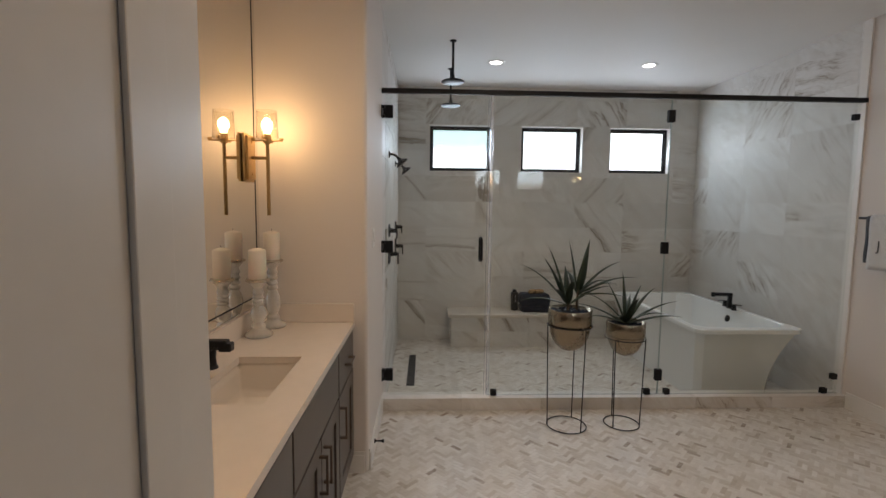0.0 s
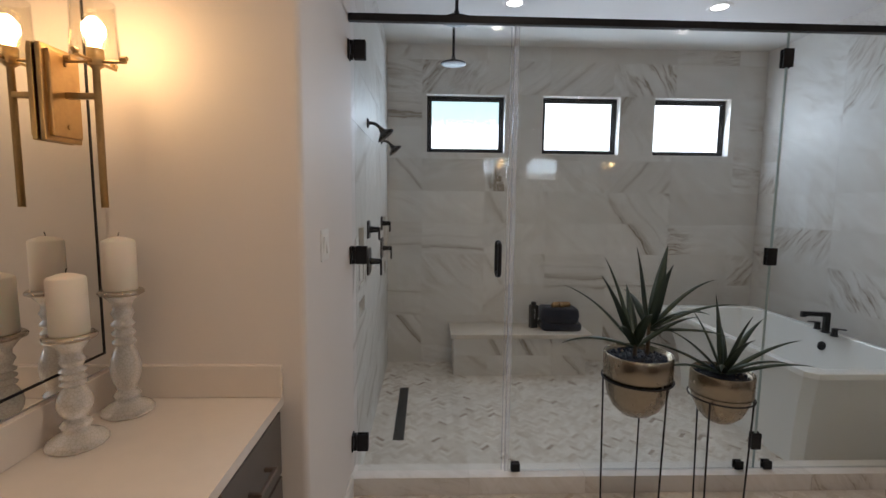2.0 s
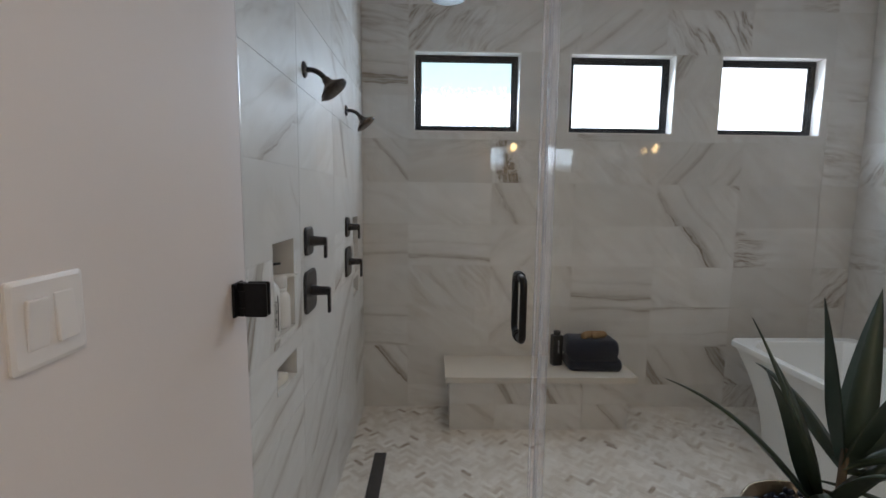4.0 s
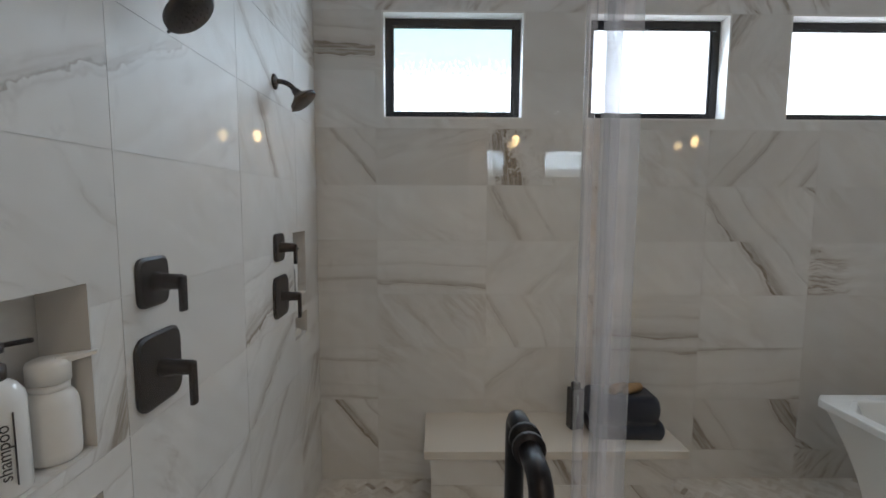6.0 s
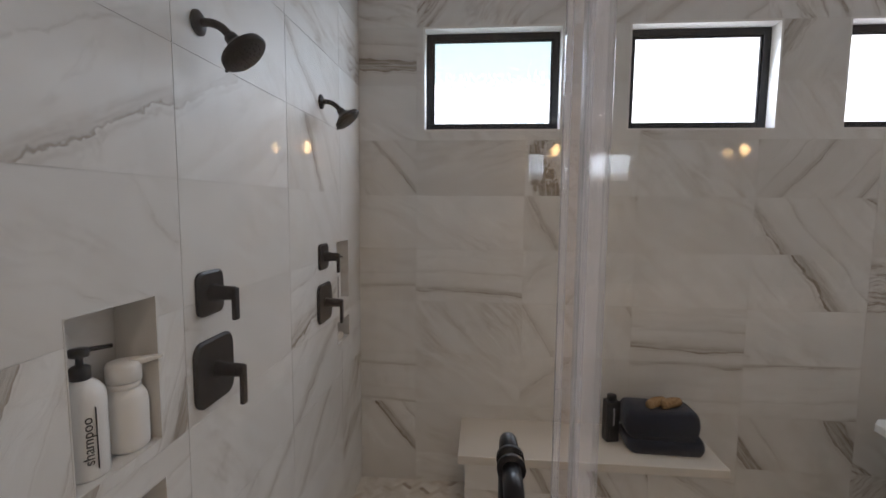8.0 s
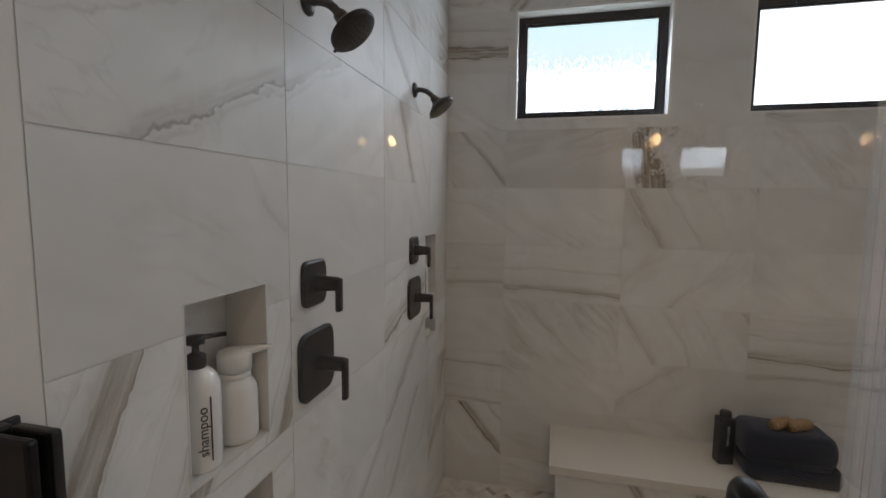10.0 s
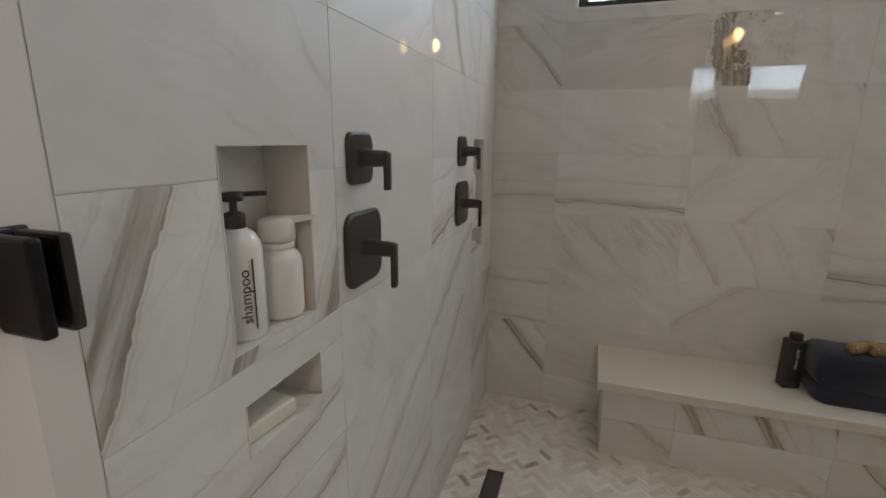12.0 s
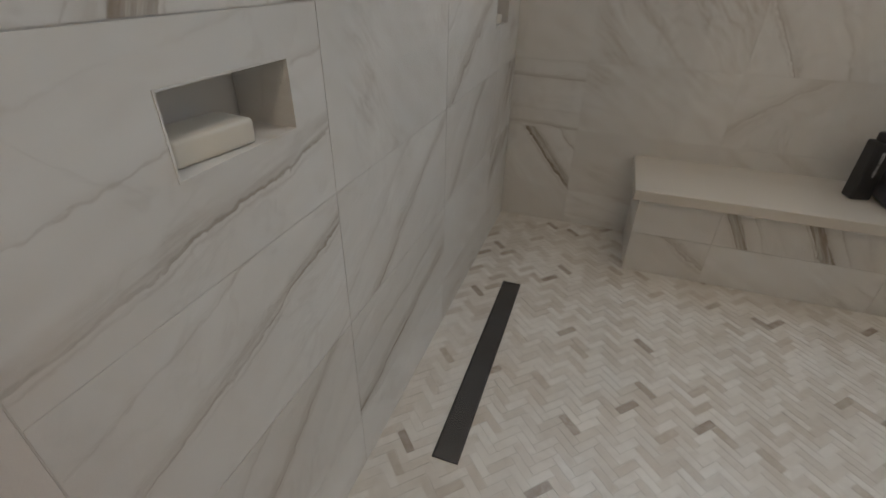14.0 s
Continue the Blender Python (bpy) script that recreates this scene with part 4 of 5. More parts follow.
def front(parent, name, y0, y1, z0, z1, shaker=True):
    """A cabinet front: a plain slab, or a frame round a recessed panel."""
    g = 0.003
    w, h = (y1 - y0) / 2 - g, (z1 - z0) / 2 - g
    m = pose((y0 + y1) / 2, (z0 + z1) / 2, 0.019)
    if shaker:
        bm = frame_bm(-w, w, -h, h, 0.062, 0.018)
        frame_bm(-w + 0.0615, w - 0.0615, -h + 0.0615, h - 0.0615, 0.010, 0.012, bm)
        d = part(name, bm, M_CAB, parent, "", m)
        part("panel", sheet(-w + 0.06, w - 0.06, -h + 0.06, h - 0.06, (), 0.006), M_CAB, d, "recessed panel", pose(0, 0, -0.010))
    else:
        bm = box(-w, w, -h, h, -0.018, 0, 0.002)
        d = part(name, bm, M_CAB, parent, "", m)
    return d


def cabinet(y0, y1, label, high=0.862):
    c = thing("vanity_cabinet", east(FX), label, "cabinet", "vanity cabinets")
    # carcass and toe kick carry the painted gap shade, darker than the fronts
    part("body", box(y0 + 0.001, y1 - 0.001, 0.10, high, -0.485, 0), M_GAP_SHADE, c, "carcass, coloured near black as shade in the gaps")
    part("toe_kick", box(y0 + 0.001, y1 - 0.001, 0.001, 0.10, -0.50, -0.07), M_GAP_SHADE, c)
    return c


c1 = cabinet(2.055, 2.495, "dark taupe vanity cabinet with a drawer over a panelled door")
d = front(c1, "drawer_front", 2.06, 2.49, 0.640, 0.852, False)
bar_pull(d, pose(0, 0, 0), 0.13, False)
d = front(c1, "cabinet_door", 2.06, 2.49, 0.115, 0.634)
bar_pull(d, pose(-0.20, 0.13, 0), 0.16, True)
c2 = cabinet(1.296, 2.055, "dark taupe sink cabinet with two panelled doors", 0.70)
front(c2, "false_front", 1.301, 2.05, 0.640, 0.852, False)
d = front(c2, "cabinet_door", 1.301, 1.675, 0.115, 0.634)
bar_pull(d, pose(0.15, 0.13, 0), 0.16, True)
d = front(c2, "cabinet_door", 1.677, 2.05, 0.115, 0.634)
bar_pull(d, pose(-0.15, 0.13, 0), 0.16, True)
c3 = cabinet(0.80, 1.296, "dark taupe vanity cabinet with drawers")
for z0, z1 in ((0.640, 0.852), (0.380, 0.634), (0.115, 0.374)):
    d = front(c3, "drawer_front", 0.805, 1.291, z0, z1, False)
    bar_pull(d, pose(0, 0, 0), 0.13, False)
c5 = cabinet(0.44, 0.80, "dark taupe narrow vanity cabinet with a panelled door")
d = front(c5, "cabinet_door", 0.445, 0.795, 0.115, 0.852)
bar_pull(d, pose(0.13, 0.24, 0), 0.16, True)

CZ = 0.895
top = thing("vanity_countertop", pose(0, 0, CZ), "cream quartz vanity countertop with splashbacks", "countertop")
SINK = (-0.875, -0.607, 1.40, 1.885)
bm = sheet(XM + 0.001, -0.475, YD + 0.002, YE - 0.001, [SINK], 0.030)
part("slab", bm, M_QUARTZ, top)
part("splashback", box(XM + 0.001, XM + 0.021, YD + 0.002, YE - 0.021, 0.001, 0.105, 0.002), M_QUARTZ, top)
part("side_splash", box(XM + 0.001, -0.475, YE - 0.021, YE - 0.001, 0.001, 0.105, 0.002), M_QUARTZ, top)

sink = thing("sink", pose((SINK[0] + SINK[1]) / 2, (SINK[2] + SINK[3]) / 2, CZ - 0.0305), "cream rectangular undermount sink", "sink")
bm = bmesh.new()
hw, hl = (SINK[1] - SINK[0]) / 2, (SINK[3] - SINK[2]) / 2


def rect(w, l, z):
    return [bm.verts.new((x, y, z)) for x, y in ((-w, -l), (w, -l), (w, l), (-w, l))]


rings = [rect(hw + 0.02, hl + 0.02, 0), rect(hw + 0.004, hl + 0.004, 0), rect(hw - 0.004, hl - 0.006, -0.03), rect(hw - 0.014, hl - 0.03, -0.11), rect(hw - 0.03, hl - 0.06, -0.125), rect(0.02, 0.02, -0.132)]
for a, b in zip(rings, rings[1:]):
    for i in range(4):
        bm.faces.new((a[i], a[(i + 1) % 4], b[(i + 1) % 4], b[i]))
bm.faces.new(rings[-1])
bmesh.ops.recalc_face_normals(bm, faces=bm.faces)
bmesh.ops.reverse_faces(bm, faces=bm.faces)
bs = part("basin", bm, simple("cream_ceramic", (0.74, 0.68, 0.61), 0.10, grain=0.01, bump=0.0, rvar=0.04), sink, "glossy cream basin")
bev = bs.modifiers.new("bevel", "BEVEL")
bev.width, bev.segments = 0.008, 3
part("drain", lathe([(0, 0.001), (0.022, 0.001), (0.022, 0.004), (0.016, 0.007), (0, 0.007)], 24), M_BLACK, sink, "black drain", pose(0, 0, -0.131), True)

vf = thing("vanity_faucet", pose(-0.930, 1.640, CZ), "matt black three-piece vanity faucet", "faucet")
bm = lathe([(0.030, 0), (0.030, 0.004), (0.023, 0.014), (0.021, 0.06), (0.022, 0.125)], 28)
box(-0.024, 0.115, -0.020, 0.020, 0.120, 0.146, 0.005, bm=bm)
box(0.085, 0.132, -0.020, 0.020, 0.103, 0.136, 0.006, bm=bm)
part("spout", bm, M_BLACK, vf)
for dy, a in ((-0.125, 200), (0.105, 20)):
    bm = lathe([(0.028, 0), (0.028, 0.004), (0.022, 0.014), (0.020, 0.045), (0.023, 0.078), (0, 0.08)], 28)
    box(-0.014, 0.070, -0.016, 0.016, 0.074, 0.086, 0.004, bm=bm)
    part("handle", bm, M_BLACK, vf, "lever handle", pose(0, dy, 0, 0, 0, a))

# mirror with a bevelled border and a thin black line
M_MIRROR = mat("silver_mirror", 0.015, 1.0, (0.86, 0.86, 0.84))


def wall_mirror(m, u0, u1, v0, v1, label):
    mr = thing("wall_mirror", m, label, "mirror", "vanity mirrors")
    part("border", frame_bm(u0, u1, v0, v1, 0.042, 0.008), M_MIRROR, mr, "bevelled mirror border", pose(0, 0, 0.0085))
    part("inlay", frame_bm(u0 + 0.0425, u1 - 0.0425, v0 + 0.0425, v1 - 0.0425, 0.007, 0.010), M_BLACK, mr, "thin black line", pose(0, 0, 0.0105))
    part("glass", sheet(u0 + 0.050, u1 - 0.050, v0 + 0.050, v1 - 0.050, (), 0.008), M_MIRROR, mr, "silver mirror glass", pose(0, 0, 0.0085))


wall_mirror(east(XM), 0.47, 2.497, 1.008, 2.74, "large wall mirror with a thin black inlay line")

# sconces
M_BRASS = simple("aged_brass", (0.52, 0.36, 0.17), 0.32, 1.0, grain=0.1, scale=60, bump=0.05)
M_BULB = glow("lit_filament_bulb", (1.0, 0.64, 0.28), 50)


def sconce(m, label):
    """Local x along the wall, y up, z out of the wall; the rod stands in front of the backplate."""
    s = thing("wall_sconce", m, label, "wall lamp", "vanity sconces")
    bm = box(-0.062, 0.062, -0.135, 0.105, 0, 0.014, 0.003)
    box(-0.050, 0.050, -0.123, 0.093, 0.013, 0.026, 0.003, bm=bm)
    for dz in (-0.095, 0.065):
        lathe([(0.006, 0.025), (0.006, 0.030), (0, 0.031)], 12, bm, 0, dz)
    part("backplate", bm, M_BRASS, s, "aged brass backplate")
    part("arm", box(-0.008, 0.008, -0.022, -0.006, 0.024, 0.107, 0.002), M_BRASS, s, "square brass arm")
    up = pose(0, 0, 0.105, -90)
    part("rod", lathe([(0, -0.305), (0.009, -0.305), (0.0085, 0.055), (0.012, 0.058), (0.022, 0.066), (0.010, 0.070)], 20), M_BRASS, s, "brass rod", up, True)
    bm = tube([(-0.078, 0, 0.074), (0.078, 0, 0.074)], 0.004, 10)
    tube([(0, -0.078, 0.074), (0, 0.078, 0.074)], 0.004, 10, bm)
    for x, y in ((1, 0), (-1, 0), (0, 1), (0, -1)):
        tube([(x * 0.064, y * 0.064, 0.072), (x * 0.064, y * 0.064, 0.088)], 0.004, 8, bm)
        tube([(x * 0.066, y * 0.066, 0.083), (x * 0.080, y * 0.080, 0.083)], 0.006, 10, bm)
    part("gallery", bm, M_BRASS, s, "brass shade holder with thumb screws", up)
    part("socket", lathe([(0.018, 0.066), (0.020, 0.072), (0.020, 0.104), (0.016, 0.108)], 20), M_BRASS, s, "", up, True)
    sh = part("shade", lathe([(0.020, 0.080), (0.050, 0.080), (0.055, 0.084), (0.052, 0.150), (0.050, 0.222), (0.047, 0.222), (0.049, 0.150), (0.052, 0.086), (0.020, 0.083)], 36), M_CLEAR, s, "clear seeded glass shade", up, True)
    sh.visible_shadow = False
    b = part("bulb", lathe([(0, 0.108), (0.013, 0.110), (0.017, 0.126), (0.027, 0.146), (0.025, 0.166), (0.011, 0.184), (0, 0.189)], 24), M_BULB, s, "glowing amber bulb", up, True)
    b.visible_shadow = False
    return (m @ up).translation + Vector((0, 0, 0.15))


SC = [(east(XM + 0.012) @ pose(2.335, 1.800, 0), "aged brass sconce with a clear glass shade, mounted on the mirror"),
      (east(XM + 0.012) @ pose(0.735, 1.800, 0), "aged brass sconce with a clear glass shade, mounted on the mirror")]
for m, label in SC:
    p = sconce(m, label)
    lamp("sconce_lamp", "POINT", Matrix.Translation(p), 2.5, WARM, radius=0.022)

# second vanity on the entrance wall
c4 = thing("vanity_cabinet", north(YD) @ pose(0, 0, 0.42), "dark taupe vanity cabinet beside the entrance", "cabinet", "vanity cabinets")
part("body", box(-2.80, -1.17, 0.10, 0.862, -0.415, 0), M_CAB, c4)
for i in range(4):
    u = -2.80 + 0.407 * i
    d = front(c4, "cabinet_door", u, u + 0.407, 0.115, 0.852)
    bar_pull(d, pose(0.15, 0.2, 0), 0.16, True)
t2 = thing("vanity_countertop", pose(0, 0, CZ), "cream quartz countertop beside the entrance", "countertop")
part("slab", box(1.15, 2.82, YD + 0.001, YD + 0.455, -0.03, 0, 0.003), M_QUARTZ, t2)
wall_mirror(north(YD), -2.82, -0.62, 1.02, 2.74, "large wall mirror on the entrance wall")
for x in (0.80, 2.03):
    p = sconce(north(YD + 0.012) @ pose(-x, 1.805, 0), "aged brass sconce with a clear glass shade, mounted on the mirror")
    lamp("sconce_lamp", "POINT", Matrix.Translation(p), 2.5, WARM, radius=0.022)

# candles
M_WAX = simple("ivory_wax", (0.78, 0.72, 0.63), 0.5, grain=0.03, scale=15, bump=0.04)
M_WAX.node_tree.nodes["Principled BSDF"].inputs["Subsurface Weight"].default_value = 0.15


def silvered():
    m = mat("silvered_crackle_glass", 0.05, 0.12, (0.6, 0.58, 0.53))
    n = Nodes(m)
    v = n.add("ShaderNodeTexVoronoi", Scale=120)
    v.feature = "DISTANCE_TO_EDGE"
    n.link(n.coords(), v.inputs["Vector"])
    n.link(n.ramp(v.outputs["Distance"], [(0.0, (0.62, 0.60, 0.57)), (0.10, (0.82, 0.81, 0.79))]), n.b.inputs["Base Color"])
    n.b.inputs["Transmission Weight"].default_value = 0.62
    n.bump(v.outputs["Distance"], 0.10, 0.001)
    return m


M_MERC = silvered()
M_SILVER = simple("tarnished_silver", (0.55, 0.50, 0.43), 0.25, 1.0)


def candlestick(x, y, h, label):
    c = thing("candlestick", pose(x, y, CZ), label, "candlestick", "candlesticks")
    prof = [(0, 0.001), (0.062, 0), (0.068, 0.005), (0.068, 0.012), (0.062, 0.020), (0.050, 0.028), (0.036, 0.036), (0.029, 0.044), (0.034, 0.052), (0.035, 0.058), (0.028, 0.066), (0.022, 0.072)]
    n0, body = 0.072, (h - 0.072 - 0.085) * 0.62
    for i in range(1, 11):
        u = i / 10
        prof.append((0.021 + 0.019 * math.sin(math.pi * u) ** 0.8 * (1.08 - 0.25 * u), n0 + body * u))
    z, step = n0 + body, (h - 0.072 - 0.085) * 0.38 / 3
    for k in range(3):
        prof += [(0.020, z + step * k + 0.001), (0.029, z + step * (k + 0.30)), (0.030, z + step * (k + 0.55)), (0.021, z + step * (k + 0.92))]
    z = z + step * 3
    prof += [(0.026, z + 0.010), (0.030, z + 0.018), (0.023, z + 0.030), (0.024, z + 0.042), (0.036, z + 0.058), (0.046, z + 0.070)]
    part("stem", lathe(prof, 36), M_MERC, c, "turned silvered glass stem", smooth=True)
    z0 = z + 0.069
    part("dish", lathe([(0, z0), (0.046, z0), (0.056, z0 + 0.004), (0.058, z0 + 0.010), (0.052, z0 + 0.016), (0.045, z0 + 0.0155), (0, z0 + 0.015)], 36), M_SILVER, c, "silver rimmed dish", smooth=True)
    top_z = CZ + z0 + 0.0155
    k = thing("pillar_candle", pose(x, y, top_z), "ivory pillar candle on a candlestick", "candle", "pillar candles")
    part("wax", lathe([(0, 0), (0.040, 0), (0.042, 0.003), (0.0415, 0.138), (0.037, 0.143), (0.018, 0.150), (0, 0.153)], 36), M_WAX, k, smooth=True)
    part("wick", tube([(0, 0, 0.152), (0.002, 0, 0.160), (0.004, 0, 0.164)], 0.0012, 6), M_INK, k, "short dark wick")


candlestick(-0.892, 2.392, 0.366, "tall silvered glass candlestick on the vanity")
candlestick(-0.905, 2.212, 0.290, "short silvered glass candlestick on the vanity")

# light switch
M_SW = simple("white_switch_plastic", (0.78, 0.76, 0.73), 0.35, grain=0.01, bump=0)
sw = thing("light_switch", east(XL) @ pose(2.784, 1.356, 0), "white double rocker light switch on the wall", "light switch")
part("plate", rounded_plate(0.122, 0.118, 0.006, 0.006), M_SW, sw)
for u, tip in ((-0.023, 5), (0.023, -5)):
    part("rocker", box(-0.017, 0.017, -0.034, 0.034, 0.004, 0.010, 0.002), M_SW, sw, "", pose(u, 0, 0, tip))

# towel bar with towels
tbar = thing("towel_bar", west(XR) @ pose(-3.27, 1.50, 0), "matt black towel bar on the wall", "towel bar")
part("bar", tube([(-0.01, 0, 0.062), (0.66, 0, 0.062)], 0.010, 14), M_BLACK, tbar, smooth=True)
for u in (0.03, 0.62):
    part("post", lathe([(0.024, 0), (0.024, 0.006), (0.010, 0.012), (0.010, 0.062)], 20), M_BLACK, tbar, "", pose(u, 0, 0), True)


def hung_towel(u0, u1, drop, gap, material, seed):
    bm = bmesh.new()
    prof = [(-drop, 0.062 + gap)] + [(-drop * (1 - i / 9), 0.062 + gap + 0.002 * math.sin(i)) for i in range(1, 9)]
    for i in range(7):
        a = math.pi * i / 6
        prof.append((gap * math.sin(a), 0.062 + gap * math.cos(a)))
    prof += [(-drop * 0.94 * i / 9, 0.062 - gap) for i in range(1, 10)]
    inner = [(v - 0.0 if v < 0 else v * 0.55, 0.062 + (z - 0.062) * 0.62) for v, z in prof[::-1]]
    loop, n = prof + inner, 14
    rows = []
    for j in range(n + 1):
        u = u0 + (u1 - u0) * j / n
        rows.append([bm.verts.new((u, v, z + 0.004 * noise.noise((u * 14, v * 5, seed)) * min(1, max(0, -v) / 0.1))) for v, z in loop])
    for a, b in zip(rows, rows[1:]):
        for i in range(len(loop)):
            i2 = (i + 1) % len(loop)
            bm.faces.new((a[i], a[i2], b[i2], b[i]))
    bm.faces.new(rows[0][::-1])
    bm.faces.new(rows[-1])
    bmesh.ops.recalc_face_normals(bm, faces=bm.faces)
    return bm


M_WTOWEL = towel_material("white_terry", (0.74, 0.71, 0.68))
ta = obj("hanging_towel", hung_towel(0.06, 0.56, 0.33, 0.016, M_NAVY, 2), M_NAVY, None, "", west(XR) @ pose(-3.27, 1.50, 0), True)
tagged(ta, "dark navy bath towel folded over the towel bar", "towel")
tbw = obj("hanging_towel", hung_towel(0.100, 0.52, 0.375, 0.028, M_WTOWEL, 5), M_WTOWEL, None, "", west(XR) @ pose(-3.27, 1.50, 0), True)
tagged(tbw, "white hand towel with a dark monogram over the navy towel", "towel")
words("J", 0.10, tbw, pose(0.185, -0.20, 0.062 + 0.0335), M_INK, 0.001)

# ---- plants ----
M_BRUSH = simple("brushed_brass_planter", (0.345, 0.29, 0.215), 0.27, 1.0, grain=0.06, scale=50, bump=0.03)
M_BRUSH.node_tree.nodes["Principled BSDF"].inputs["Anisotropic"].default_value = 0.6
M_STONE = simple("black_glass_pebbles", (0.012, 0.016, 0.03), 0.08, grain=0.3, bump=0)


def leaf_material():
    m = mat("dracaena_leaf", 0.38)
    n = Nodes(m)
    rnd = n.t.nodes.new("ShaderNodeNewGeometry").outputs["Random Per Island"]
    base = n.ramp(rnd, [(0.0, (0.020, 0.036, 0.024)), (0.6, (0.034, 0.057, 0.038)), (1.0, (0.052, 0.080, 0.054))])
    st = n.noise(n.coords(), 45, 4)
    n.link(n.mix(n.math("MULTIPLY", st, 0.5), base, (0.065, 0.095, 0.070)), n.b.inputs["Base Color"])
    n.bump(st, 0.15, 0.002)
    return m


M_LEAF = leaf_material()
M_STEM = simple("plant_stem", (0.10, 0.075, 0.05), 0.8, grain=0.25)


def blade(bm, base, az, tilt, length, width, droop):
    """One strap leaf: rises at the tilt from the vertical, then arches over; folded along its midrib, with a thickness."""
    n, p, ang = 11, Vector(base), radians(tilt)
    out = Vector((math.cos(az), math.sin(az), 0))
    side = Vector((-math.sin(az), math.cos(az), 0))
    rows = []
    for i in range(n + 1):
        u = i / n
        d = out * math.sin(ang) + Vector((0, 0, 1)) * math.cos(ang)
        nrm = d.cross(side)
        w = 1.75 * width * (0.42 + 0.54 * math.sin(min(1, u * 2.6) * math.pi / 2)) * (1 - u ** 2.0) + 0.0006
        up = -nrm * (w * 0.22)
        rows.append([bm.verts.new(p + side * w / 2 + up), bm.verts.new(p), bm.verts.new(p - side * w / 2 + up), bm.verts.new(p + nrm * 0.0016)])
        p = p + d * (1.08 * length / n)
        ang += radians(droop) * 1.35 / n * (0.3 + 1.4 * u)
    for a, b in zip(rows, rows[1:]):
        for i in range(4):
            j = (i + 1) % 4
            bm.faces.new((a[i], a[j], b[j], b[i]))
    bm.faces.new(rows[0])
    bm.faces.new(rows[-1][::-1])


def planter(x, y, rim, r, rz, bottom, leaves, stems, turn, label):
    p = thing("plant_stand", pose(x, y, 0), label + " stand of black wire with a ring foot", "plant stand", "plant stands")
    part("foot_ring", tube(ring_points(r - 0.012, 0.0065, 48), 0.0042, 8, closed=True), M_BLACK, p, "", smooth=True)
    part("top_ring", tube(ring_points(r + 0.004, rz, 48), 0.0042, 8, closed=True), M_BLACK, p, "", smooth=True)
    for k in range(3):
        a = radians(turn + 120 * k)
        ca, sa = math.cos(a), math.sin(a)
        part("leg", tube([((r - 0.012) * ca, (r - 0.012) * sa, 0.007), ((r + 0.004) * ca, (r + 0.004) * sa, rz)], 0.0042, 8), M_BLACK, p, "", smooth=True)
    h = rim - bottom
    pot = thing("planter_pot", pose(x, y, bottom), "brushed brass bowl planter resting in the wire stand", "planter", "brass planters")
    prof = [(0, 0), (r * 0.20, 0.003), (r * 0.45, 0.018), (r * 0.70, 0.052)]
    prof += [(r * 0.86, 0.10), (r * 0.93, h * 0.52), (r * 0.965, h * 0.585), (r * 1.0, h * 0.60), (r, h - 0.004), (r - 0.002, h), (r - 0.007, h), (r - 0.008, h - 0.035), (0, h - 0.038)]
    part("bowl", lathe(prof, 56), M_BRUSH, pot, "brushed brass bowl", smooth=True)
    bm = bmesh.new()
    rg = random.Random(int(x * 100))
    for k in range(330):
        rr, a = (r - 0.02) * math.sqrt(rg.random()), rg.random() * 6.283
        m = Matrix.Translation((rr * math.cos(a), rr * math.sin(a), h - 0.030 + rg.random() * 0.016)) @ Euler((rg.random() * 3, rg.random() * 3, 0)).to_matrix().to_4x4()
        m = m @ Matrix.Diagonal((rg.uniform(0.008, 0.012), rg.uniform(0.007, 0.010), rg.uniform(0.005, 0.008), 1))
        bmesh.ops.create_icosphere(bm, subdivisions=1, radius=1, matrix=m)
    peb = part("pebbles", bm, M_STONE, pot, "shiny black glass pebbles", smooth=True)
    peb["kind"] = "stuff"
    plant = thing("potted_plant", pose(x, y, rim - 0.025), "green dracaena with long arching strap leaves", "plant", "dracaena plants")
    bs = bmesh.new()
    for sx, sy, sh in stems:
        tube([(sx, sy, -0.02), (sx * 1.1, sy * 1.1, sh)], [0.010, 0.008], 10, bs)
    part("stem", bs, M_STEM, plant, smooth=True)
    for si, az, tilt, ln, w, droop in leaves:
        bl = bmesh.new()
        sx, sy, sh = stems[si]
        blade(bl, (sx * 1.1, sy * 1.1, sh - 0.03 - 0.02 * (tilt / 90)), radians(az), tilt, ln, w, droop)
        part("leaf", bl, M_LEAF, plant, "", smooth=True)


L1 = [(0, 175, 38, 0.40, 0.030, 30), (0, 200, 25, 0.36, 0.034, 18), (0, 230, 45, 0.30, 0.028, 45), (0, 190, 68, 0.34, 0.026, 38),
      (0, 80, 30, 0.30, 0.030, 25), (0, 260, 30, 0.28, 0.032, 45), (0, 10, 55, 0.32, 0.028, 35), (0, 150, 15, 0.38, 0.038, 14), 
      (1, 30, 12, 0.36, 0.046, 10), (1, 170, 8, 0.34, 0.040, 8), (1, 5, 40, 0.36, 0.028, 36), (1, 350, 58, 0.38, 0.026, 34), (1, 20, 66, 0.34, 0.028, 40), (1, 300, 45, 0.28, 0.030, 50),
      (1, 90, 50, 0.30, 0.028, 40), (1, 270, 20, 0.33, 0.036, 22), (1, 340, 80, 0.30, 0.026, 25)]
